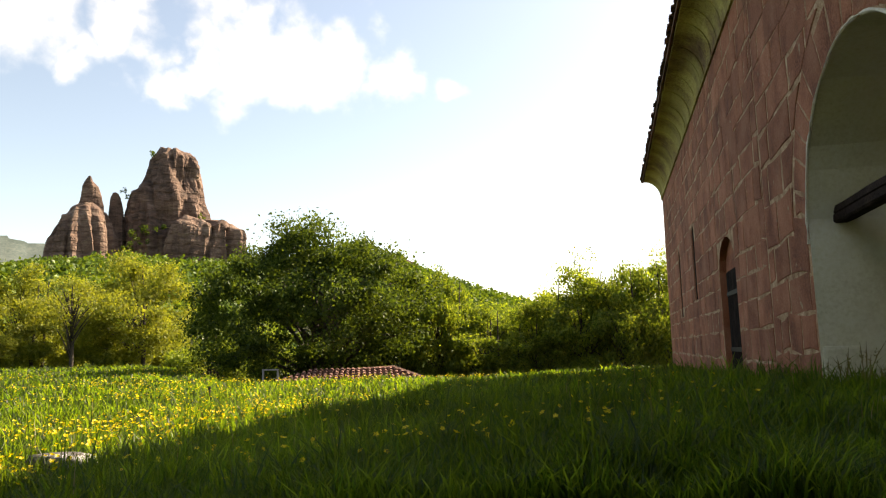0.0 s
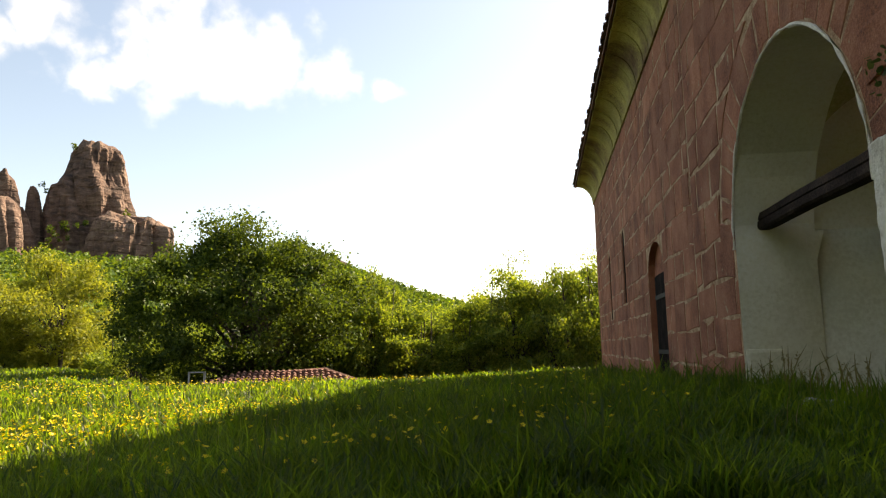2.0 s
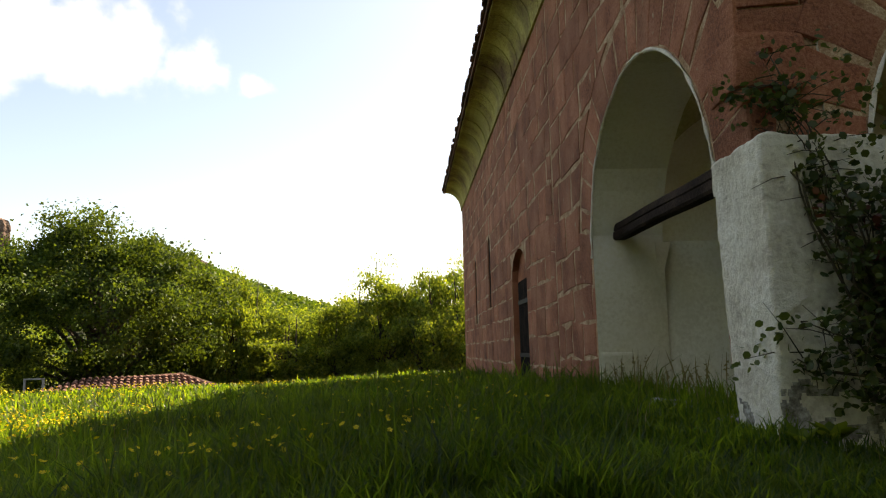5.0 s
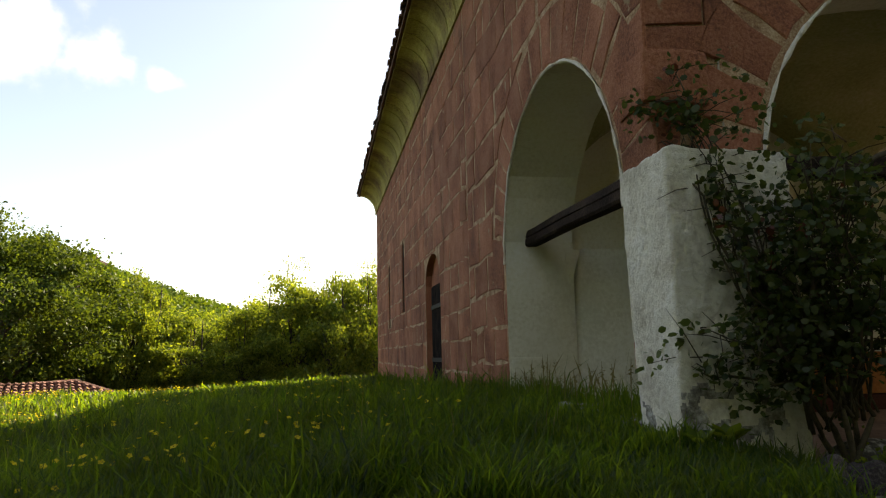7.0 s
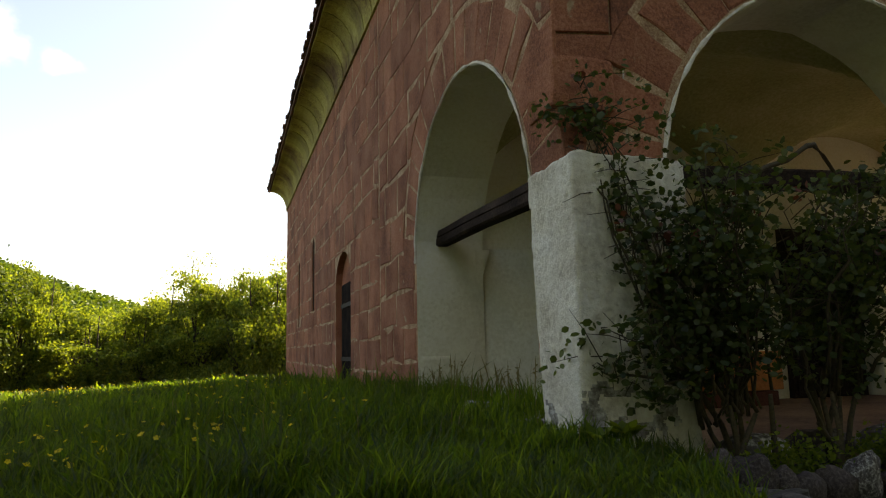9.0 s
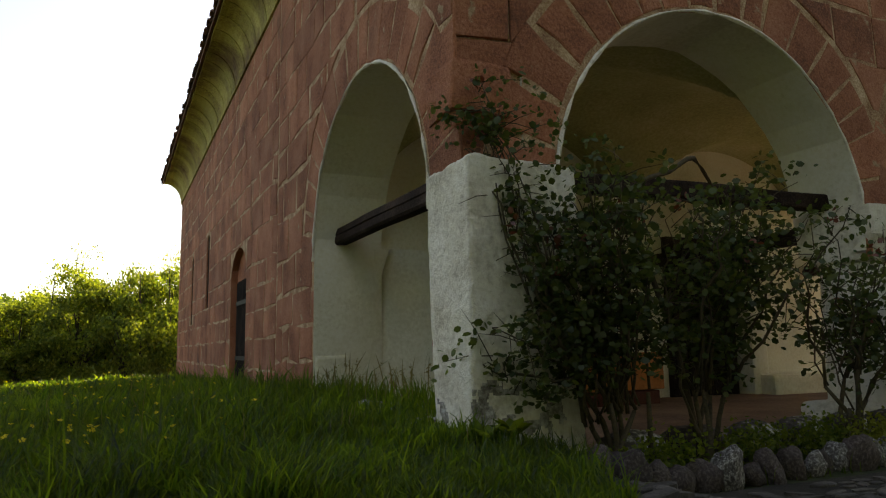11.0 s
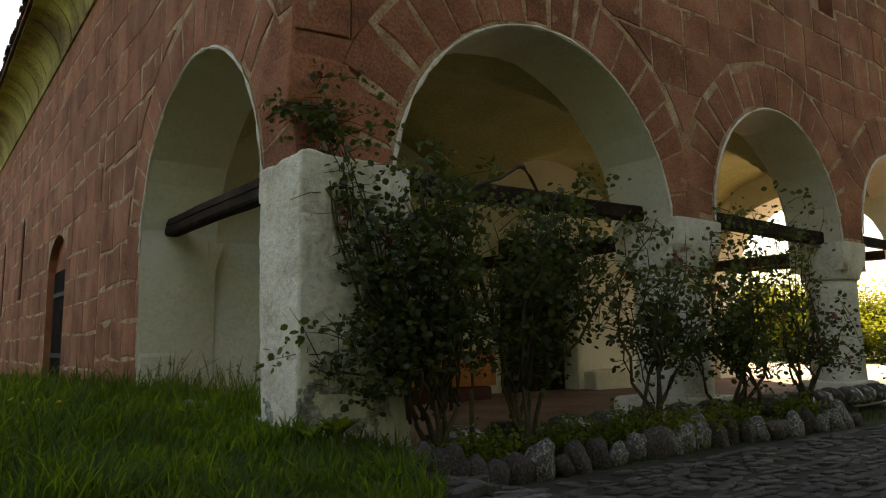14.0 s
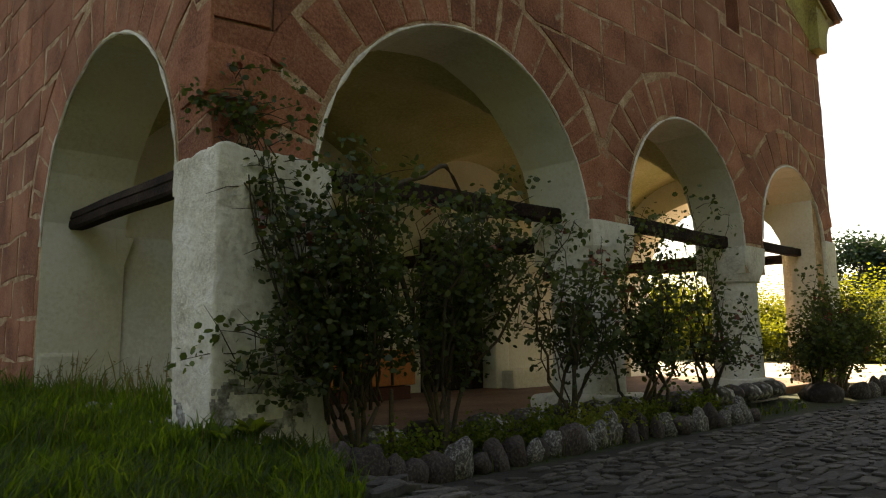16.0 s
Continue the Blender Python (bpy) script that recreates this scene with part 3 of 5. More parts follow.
def shaft_bm(x, y, z0, z1, r, seed):
    bm = bmesh.new()
    rings = []
    for k in range(13):
        z = z0 + (z1 - z0) * k / 12
        ring = []
        for i in range(28):
            w = 2 * math.pi * i / 28
            q = r * (1.08 - 0.10 * k / 12) + 0.012 * noise.noise(Vector((math.cos(w) * 2, math.sin(w) * 2, z * 3 + seed)))
            ring.append(bm.verts.new((x + q * math.cos(w), y + q * math.sin(w), z)))
        rings.append(ring)
    for a, b in zip(rings, rings[1:]):
        for i in range(28):
            bm.faces.new((a[i], a[(i + 1) % 28], b[(i + 1) % 28], b[i]))
    bm.faces.new(rings[-1])
    bm.faces.new(rings[0][::-1])
    return bm


def arch_lip(c, r, zs, foot, place, seed):
    """The ragged rim of whitewash along the edge of an arch."""
    pts = []
    lo = [(c - r, foot + (zs - foot) * k / 6) for k in range(6)]
    hi = [(c + r * math.cos(math.pi * (1 - k / 40)), zs + r * math.sin(math.pi * (1 - k / 40))) for k in range(41)]
    for u, v in lo + hi + [(2 * c - a, b) for a, b in lo[::-1]]:
        pts.append(Vector(place(u + 0.004 * noise.noise(Vector((u * 9, v * 9, seed))), v + 0.004 * noise.noise(Vector((v * 9, u * 9, seed))), -0.012)))
    rad = [0.011 + 0.016 * noise.noise(Vector((p.x * 7, p.y * 7, p.z * 7 + seed))) for p in pts]
    v, f = tube(pts, rad, 5)
    part_of("plaster_rim", mesh_data("plaster_rim", v, f, M_rough), church, "ragged whitewash rim of an arch")


arch_lip(*ARCH1, 1.9, onA, 1)
for k, (c, r, zs) in enumerate(ARCHES):
    arch_lip(c, r, zs, zs - 0.01, onB, 2 + k)
column(5.72, BY + 0.27, 1.89, 0.30, 1)
column(8.755, BY + 0.27, 1.93, 0.26, 2)

# porch vault: groined, one bay to an arch
def make_vault():
    xs = np.linspace(AX + THICK_A - 0.1, BX - THICK_A + 0.1, 96)
    ys = np.linspace(BY + THICK_B - 0.1, 7.0, 40)
    X, Y = np.meshgrid(xs, ys, indexing="ij")
    edges = [2.5, 5.72, 8.755, 11.1]
    h = np.zeros_like(X)
    for a, b in zip(edges, edges[1:]):
        inside = (X >= a) & (X <= b)
        h = np.where(inside, np.sqrt(np.clip(1 - ((X - (a + b) / 2) / ((b - a) / 2)) ** 2, 0, 1)), h)
    hy = np.sqrt(np.clip(1 - ((Y - 5.58) / 1.38) ** 2, 0, 1))
    Z = 1.95 + 1.45 * np.maximum(h * 0.93, hy)
    i = np.arange(X.size).reshape(X.shape)
    low = np.stack([X, Y, Z], -1).reshape(-1, 3)
    high = np.stack([X, Y, Z * 0 + 4.4], -1).reshape(-1, 3)
    f = np.stack([i[:-1, :-1], i[:-1, 1:], i[1:, 1:], i[1:, :-1]], -1).reshape(-1, 4)
    n = X.size
    vs, fs = np.concatenate([low, high]), np.concatenate([f, f[:, ::-1] + n])
    part_of("porch_vault", mesh_data("porch_vault", vs, fs, M_ochre, smooth=True), church, "olive limewashed groined vault over the porch")


make_vault()
part("porch_floor", box_bm(AX + 0.3, BX + 0.2, BY + 0.15, 6.95, 0.0, 0.27, 0.02, 3, 0.012, 2), M_floor, church, "brown clay floor of the porch")
part("sill_stone", box_bm(AX + 0.02, AX + 0.5, 4.0, 6.66, 0.0, 0.36, 0.04, 4, 0.03, 9), M_edge, church, "worn stone sill under the side arch")
part("sill_stone", box_bm(AX - 0.16, AX + 0.35, 4.06, 4.62, 0.15, 0.475, 0.05, 4, 0.04, 12), M_bare, church, "broken pale sill stone at the foot of the side arch")
part("sill_stone", box_bm(AX - 0.10, AX + 0.40, 4.66, 5.25, 0.15, 0.50, 0.05, 4, 0.04, 14), M_bare, church, "broken pale sill stone at the foot of the side arch")
part("corner_stone", box_bm(AX - 0.035, AX + 0.34, BY - 0.045, BY + 0.34, 2.17, 2.47, 0.025, 4, 0.018, 21), M_stone, church, "projecting worn red stone above the corner pier")
part("wall_bench", box_bm(AX + 0.012, 2.36, 6.695, 6.80, 0.3, 0.83, 0.03, 3, 0.01, 4), M_plaster, church, "low plastered ledge at the foot of the porch wall")
part("wall_bench", box_bm(7.45, 8.8, 6.35, 6.805, 0.2, 0.50, 0.04, 3, 0.01, 6), M_plaster, church, "low plastered ledge beside the church door")
lining = bmesh.new()
rows = []
for z, y in ((-0.1, 6.722), (1.2, 6.722), (1.4, 6.740), (1.6, 6.770), (1.85, 6.797)):
    rows.append([lining.verts.new((x, yy, z)) for x, yy in ((AX + THICK_A + 0.004, y), (4.4, y), (4.4, 6.799), (AX + THICK_A + 0.004, 6.799))])
for a, b in zip(rows, rows[1:]):
    for k in range(4):
        lining.faces.new((a[k], a[(k + 1) % 4], b[(k + 1) % 4], b[k]))
part("wall_lining", lining, M_plaster, church, "whitewashed lining of the porch wall", smooth=True)
corbel = bmesh.new()
for x, y, z in ((2.60, 6.80, 1.83), (2.76, 6.80, 1.83), (2.60, 6.70, 1.83), (2.75, 6.705, 1.83), (2.74, 6.80, 1.76), (2.73, 6.71, 1.76), (2.60, 6.71, 1.76), (2.64, 6.80, 1.46), (2.62, 6.716, 1.46), (2.66, 6.716, 1.52)):
    corbel.verts.new((x, y, z))
bmesh.ops.convex_hull(corbel, input=corbel.verts[:])
part("corbel", corbel, M_plaster, church, "plastered corbel under the vault")
part("pilaster", box_bm(7.35, 7.62, 6.55, 6.805, 0.2, 2.1, 0.03, 3, 0.008, 7), M_plaster, church)


def beam(p, q, w, h, seed, label, mat=M_wood):
    p, q = Vector(p), Vector(q)
    d = q - p
    bm = bmesh.new()
    side = d.cross(Vector((0, 0, 1))).normalized()
    rings = []
    for k in range(11):
        c = p + d * k / 10 + Vector((0, 0, 0.004 * math.sin(k * 1.1 + seed)))
        ring = []
        for a, b in ((-1, -0.75), (-0.75, -1), (0.75, -1), (1, -0.75), (1, 0.75), (0.75, 1), (-0.75, 1), (-1, 0.2), (-0.82, 0.08), (-1, 0.0)):
            jit = 0.006 * noise.noise(Vector((k * 0.8, a * 3, b * 3 + seed)))
            ring.append(bm.verts.new(c + side * (a * w / 2 + jit) + Vector((0, 0, b * h / 2 + jit))))
        rings.append(ring)
    n = len(rings[0])
    for a, b in zip(rings, rings[1:]):
        for i in range(n):
            bm.faces.new((a[i], a[(i + 1) % n], b[(i + 1) % n], b[i]))
    bm.faces.new(rings[0])
    bm.faces.new(rings[-1][::-1])
    part("tie_beam", bm, mat, church, label)


beam((2.27, 3.95, 1.90), (2.27, 6.74, 1.93), 0.12, 0.15, 1, "cracked dark oak tie beam across an arch")
beam((2.55, 4.03, 1.92), (5.44, 4.03, 1.96), 0.12, 0.13, 2, "cracked dark oak tie beam across an arch")
beam((5.95, 3.95, 2.00), (8.56, 3.95, 1.98), 0.12, 0.14, 3, "cracked dark oak tie beam across an arch")
beam((8.95, 3.97, 2.04), (11.2, 3.97, 2.06), 0.10, 0.11, 4, "cracked dark oak tie beam across an arch")
beam((11.2, 4.0, 2.02), (11.2, 6.8, 2.02), 0.12, 0.13, 5, "dark oak tie beam across the far arch")
beam((5.72, 4.2, 1.78), (5.72, 6.95, 1.78), 0.12, 0.13, 6, "dark oak tie beam across the porch")
beam((8.755, 4.2, 1.82), (8.755, 6.95, 1.82), 0.12, 0.13, 7, "red stained tie beam across the porch", M_redwood)


# cornice: cove blocks along the sides and up the gable
def cove(k):
    """Hollow profile from the wall's face out to the eave: outward, up."""
    w = k * math.pi / 2
    return (1 - math.cos(w)) * (OVER - 0.06) + 0.03, math.sin(w) * (EAVE - CORNICE)


def cornice_run(name, start, along, outward, length, label, rise=0.0, step=0.42, seed=0):
    rng = random.Random(seed)
    holder = None
    u = 0.0
    while u < length - 0.05:
        w = min(rng.uniform(0.8, 1.25) * step, length - u)
        if length - u - w < 0.15:
            w = length - u
        bm = bmesh.new()
        rings = []
        for t in (u + 0.007, u + w - 0.007):
            base = Vector(start) + Vector(along) * t + Vector((0, 0, rise * t))
            ring = [bm.verts.new(base + Vector(outward) * -0.3 + Vector((0, 0, 0.0))), bm.verts.new(base + Vector(outward) * 0.03)]
            wob = rng.uniform(-0.008, 0.008)
            for k in range(9):
                o, z = cove(k / 8)
                ring.append(bm.verts.new(base + Vector(outward) * (o + wob) + Vector((0, 0, z + 0.03))))
            ring.append(bm.verts.new(base + Vector(outward) * (cove(1)[0] + wob) + Vector((0, 0, EAVE - CORNICE + 0.09))))
            ring.append(bm.verts.new(base + Vector(outward) * -0.3 + Vector((0, 0, EAVE - CORNICE + 0.09))))
            rings.append(ring)
        n = len(rings[0])
        for i in range(n):
            bm.faces.new((rings[0][i], rings[0][(i + 1) % n], rings[1][(i + 1) % n], rings[1][i]))
        bm.faces.new(rings[0])
        bm.faces.new(rings[1][::-1])
        if holder is None:
            holder = part(name, bm, M_cornice, church, label)
        else:
            part("cornice_block", bm, M_cornice, holder)
        u += w


SLOPE = (RIDGE - CORNICE) / (MID - AX)
cornice_run("side_cornice", (AX, BY - 0.15, CORNICE), (0, 1, 0), (-1, 0, 0), BACK - BY + 0.35, "hollow stone cornice with yellow lichen", seed=1)
cornice_run("far_cornice", (BX, BY - 0.15, CORNICE), (0, 1, 0), (1, 0, 0), BACK - BY + 0.35, "hollow stone cornice with yellow lichen", step=0.6, seed=2)
cornice_run("gable_cornice", (BX + 0.1, BY, CORNICE - 0.02), (-1, 0, 0), (0, -0.36, 0), BX + 0.1 - MID, "sloping stone cornice of the gable", rise=SLOPE, seed=3)
cornice_run("gable_cornice", (AX - 0.1, BY, CORNICE - 0.02), (1, 0, 0), (0, -0.36, 0), MID - AX + 0.1, "sloping stone cornice of the gable", rise=SLOPE, seed=4)


def make_roof():
    yf, yb = BY - 0.22, BACK + 0.45
    for s, edge, name in ((-1, AX - OVER - 0.02, "roof_slope"), (1, BX + OVER + 0.02, "roof_slope")):
        bm = bmesh.new()
        zl, zr = EAVE + 0.06, EAVE + 0.06 + (MID - AX + OVER) * 0.42
        q = [(edge, yf, zl), (edge, yb, zl), (MID, yb, zr), (MID, yf, zr)]
        lo = [bm.verts.new(p) for p in q]
        hi = [bm.verts.new((p[0], p[1], p[2] + 0.07)) for p in q]
        bm.faces.new(lo)
        bm.faces.new(hi)
        for i in range(4):
            bm.faces.new((lo[i], lo[(i + 1) % 4], hi[(i + 1) % 4], hi[i]))
        slope = part(name, bm, M_tile, church, "roof slope of dark weathered clay tiles")
        # eave tiles: one half-round tile over each gap
        rng = random.Random(7 if s < 0 else 8)
        y, k = yf, 0
        while y < yb:
            w = rng.uniform(0.15, 0.19)
            bm = bmesh.new()
            out = rng.uniform(0.02, 0.07)
            rings = []
            for t, lift in ((-out, 0.0), (0.5, 0.21)):
                ring = []
                for i in range(6):
                    a = math.pi * i / 5
                    for rr in ((w * 0.62),):
                        ring.append(bm.verts.new((edge - s * t * 1.0, y + w / 2 + rr * math.cos(a), zl + 0.06 + lift + rr * 0.55 * math.sin(a))))
                for i in range(5, -1, -1):
                    a = math.pi * i / 5
                    ring.append(bm.verts.new((edge - s * t, y + w / 2 + w * 0.45 * math.cos(a), zl + 0.045 + lift + w * 0.36 * math.sin(a))))
                rings.append(ring)
            n = len(rings[0])
            for i in range(n):
                bm.faces.new((rings[0][i], rings[0][(i + 1) % n], rings[1][(i + 1) % n], rings[1][i]))
            bm.faces.new(rings[0])
            bm.faces.new(rings[1][::-1])
            if s < 0 or k < 20:
                part("eave_tile", bm, M_tile, slope)
            else:
                bm.free()
            y += w
            k += 1


make_roof()

# side door in its arched recess, and the slit windows
side_door = part("side_door", box_bm(AX + 0.055, AX + 0.12, SIDE_DOOR[0] + 0.01, SIDE_DOOR[1] - 0.34, 0.0, SIDE_DOOR[2] - 0.08), M_door, church, "dark weathered plank door in an arched recess")
for k in range(5):
    a = SIDE_DOOR[0] + 0.02 + k * 0.205
    part("plank", box_bm(AX + 0.035, AX + 0.054, a, a + 0.198, 0.05, SIDE_DOOR[2] - 0.1, 0.006), M_door, side_door)
for z in (0.75, 1.55):
    part("iron_strap", box_bm(AX + 0.02, AX + 0.034, SIDE_DOOR[0] + 0.05, SIDE_DOOR[1] - 0.4, z, z + 0.06), M_dark, side_door)
part("recess_back", box_bm(AX + 0.22, AX + 0.3, SIDE_DOOR[0] - 0.02, SIDE_DOOR[1] + 0.02, -0.2, SIDE_DOOR[2] - 0.09), M_stone, church)
part("tympanum", box_bm(AX + 0.10, AX + 0.3, SIDE_DOOR[0] - 0.02, SIDE_DOOR[1] + 0.02, SIDE_DOOR[2] - 0.08, SIDE_DOOR[2] + 0.5, 0.01), M_stone, church, "red stone slab over the side door")
# near-flush dark panes stand in for the shadow inside the slit reveals
for a, b, c, d in SLITS:
    win = part("slit_window", box_bm(AX + 0.018, AX + 0.06, a - 0.02, b + 0.02, c - 0.02, d + 0.02), M_dark, church, "narrow slit window, its shaded reveal painted as a dark pane")
    part("window_bar", box_bm(AX + 0.002, AX + 0.016, (a + b) / 2 - 0.015, (a + b) / 2 + 0.015, c, d), M_wood, win)
porch_door = part("church_door", box_bm(6.25, 7.28, 6.72, 6.805, 0.26, 2.15, 0.01), M_wood, church, "dark wooden church door at the back of the porch")
for k in range(5):
    part("plank", box_bm(6.29 + k * 0.19, 6.47 + k * 0.19, 6.695, 6.72, 0.30, 2.08, 0.005), M_wood, porch_door)


# ---- porch furniture ----
bench = thing("bench", (5.05, 6.2, 0.27), "orange painted wooden bench with a dark red base in the porch", "bench")
part("back_board", box_bm(4.5, 5.62, 6.18, 6.23, 0.42, 0.80, 0.008), M_orange, bench, "orange painted board")
part("base", box_bm(4.55, 5.57, 6.20, 6.55, 0.268, 0.41, 0.01), M_redwood, bench, "dark red base")
part("seat", box_bm(4.5, 5.62, 6.232, 6.6, 0.415, 0.45, 0.008), M_orange, bench)


# ---- stones edging the bed, kerb and paving ----
def rock_mesh(seed, mat, squash=(1, 1, 1), rough=0.22, level=2):
    bm = bmesh.new()
    bmesh.ops.create_icosphere(bm, subdivisions=level, radius=1.0)
    o = Vector((seed * 3.7, seed * 1.9, seed * 5.1))
    for v in bm.verts:
        q = v.co.normalized()
        v.co = q * (1 + rough * noise.noise(q * 1.3 + o) + rough * 0.35 * noise.noise(q * 3.5 + o))
        v.co.x *= squash[0]
        v.co.y *= squash[1]
        v.co.z *= squash[2]
    me = bpy.data.meshes.new("stone")
    bm.to_mesh(me)
    bm.free()
    me.materials.append(mat)
    me.polygons.foreach_set("use_smooth", np.ones(len(me.polygons), dtype=bool))
    return me


ROUND = [rock_mesh(s, M_edge if s % 3 else M_paint, ((0.85, 0.7, 1.3), (1.15, 0.8, 0.95), (0.7, 0.8, 1.25), (1.0, 0.75, 1.1))[s % 4], 0.34, 3) for s in range(7)]
rng = random.Random(21)


def edging(x, y, size, k):
    ob = new("edging_stone", ROUND[k % 7])
    z = float(ground_z(x, y))
    ob.matrix_basis = Matrix.Translation((x, y, z + size * 0.55)) @ Euler((rng.uniform(-0.3, 0.3), rng.uniform(-0.3, 0.3), rng.uniform(-0.6, 0.6))).to_matrix().to_4x4() @ Matrix.Diagonal((size, size, size * rng.uniform(0.9, 1.25), 1))
    lab = "rounded limewashed river stone edging the rose bed" if k % 7 % 3 == 0 else "rounded brown river stone edging the rose bed"
    tagged(ob, lab, "stone", "stones edging the rose bed")


x, k = 2.38, 0
while x < 6.7:
    s = rng.uniform(0.065, 0.12)
    edging(x, 3.08 + 0.05 * math.sin(x * 1.7) - 0.10 * (x - 2.4) / 6 + rng.uniform(-0.03, 0.03), s, k + int(rng.random() * 3))
    x += s * rng.uniform(1.55, 1.95)
    k += 1
x = 9.6
while x < 15:
    s = rng.uniform(0.09, 0.13)
    edging(x, 2.95 + rng.uniform(-0.03, 0.03), s, k)
    x += s * 1.75
    k += 1

rng = random.Random(33)
x = 2.75
while x < 8.3:
    w = rng.uniform(0.28, 0.55)
    ob = new("kerb_stone", rock_mesh(40 + int(x * 10), M_paint if rng.random() < 0.75 else M_edge, (w / 2, 0.13, 0.10), 0.16))
    ob.location = (x + w / 2, 3.52 + rng.uniform(-0.03, 0.03), 0.32)
    ob.rotation_euler = (0, 0, rng.uniform(-0.1, 0.1))
    tagged(ob, "long rough kerb stone along the porch floor", "stone", "kerb stones of the porch")
    x += w * 1.0
for x, y, sx in ((9.3, 3.3, 0.32), (9.9, 3.35, 0.3), (9.0, 3.15, 0.22)):
    ob = new("kerb_stone", rock_mesh(int(x * 31), M_edge, (sx, 0.2, 0.15), 0.2))
    ob.location = (x, y, 0.24)
    tagged(ob, "long rough kerb stone along the porch floor", "stone", "kerb stones of the porch")

pale = new("half_buried_stone", rock_mesh(77, M_paint, (0.32, 0.16, 0.07), 0.2))
pale.location = (-3.75, 4.9, float(ground_z(-3.7, 4.9)) + 0.05)
tagged(pale, "pale flat stone half buried in the grass", "stone")


def pave_edge(x):
    """How far the paving reaches towards the wall."""
    return 2.93 - 0.10 * (x - 2.4) / 6


def make_paving():
    x0, x1, y0, y1 = 1.2, 26, -6, 2.95
    n = 60
    xs, ys = np.linspace(x0, x1, n), np.linspace(y0, y1, 40)
    X, Y = np.meshgrid(xs, ys, indexing="ij")
    Y = np.minimum(Y, pave_edge(X))
    X = X + 0.25 * np.sin(Y * 2.1) * (X < 2.2)
    Z = ground_z(X, Y) + 0.012
    i = np.arange(X.size).reshape(X.shape)
    f = np.stack([i[:-1, :-1], i[1:, :-1], i[1:, 1:], i[:-1, 1:]], -1).reshape(-1, 4)
    pav = new("pavement", mesh_data("pavement", np.stack([X, Y, Z], -1).reshape(-1, 3), f, M_dirt, smooth=True))
    tagged(pav, "worn paving of flat grey river stones before the porch", "pavement", kind="structure")
    rng = random.Random(5)
    jv, jf, many = [], [], 0
    y = 2.86
    row = 0
    while y > -3.0:
        h = rng.uniform(0.06, 0.115)
        x = max(1.2, 2.3 + 0.6 * (y - 2.97)) + 0.2 * rng.random()
        while x < (15 if y > 0.6 else 9):
            w = rng.uniform(0.08, 0.25)
            cy = y - h / 2 + (pave_edge(x) - 2.93)
            cx = x + w / 2
            m = 9
            zc = float(ground_z(cx, cy)) + 0.012
            top = rng.uniform(0.003, 0.016)
            ang = rng.uniform(-0.25, 0.25)
            tx, ty = rng.uniform(-0.12, 0.12), rng.uniform(-0.12, 0.12)
            rings = []
            for q, zz in ((1.0, -0.02), (0.97, top * 0.6), (0.78, top)):
                for i in range(m):
                    a = 2 * math.pi * i / m
                    rr = 1 + 0.34 * noise.noise(Vector((cx * 5 + math.cos(a), cy * 5 + math.sin(a), row)))
                    px, py = (w / 2 - 0.008) * q * rr * abs(math.cos(a)) ** 0.75 * (1 if math.cos(a) > 0 else -1), (h / 2 - 0.006) * q * rr * abs(math.sin(a)) ** 0.75 * (1 if math.sin(a) > 0 else -1)
                    rings.append((cx + px * math.cos(ang) - py * math.sin(ang), cy + px * math.sin(ang) + py * math.cos(ang), zc + zz + px * tx + py * ty))
            fs = [(r * m + i, r * m + (i + 1) % m, (r + 1) * m + (i + 1) % m, (r + 1) * m + i) for r in (0, 1) for i in range(m)] + [tuple(range(2 * m, 3 * m))]
            if rng.random() < 0.86:
                if x < 7.5 and 1.0 < y and many < 300:
                    part_of("paving_stone", mesh_data("paving_stone", rings, fs, M_cobble, smooth=False), pav)
                    many += 1
                else:
                    o = len(jv)
                    jv += rings
                    jf += [tuple(i + o for i in q) for q in fs]
            x += w
        y -= h
        row += 1
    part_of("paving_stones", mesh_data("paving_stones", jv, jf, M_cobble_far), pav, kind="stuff")


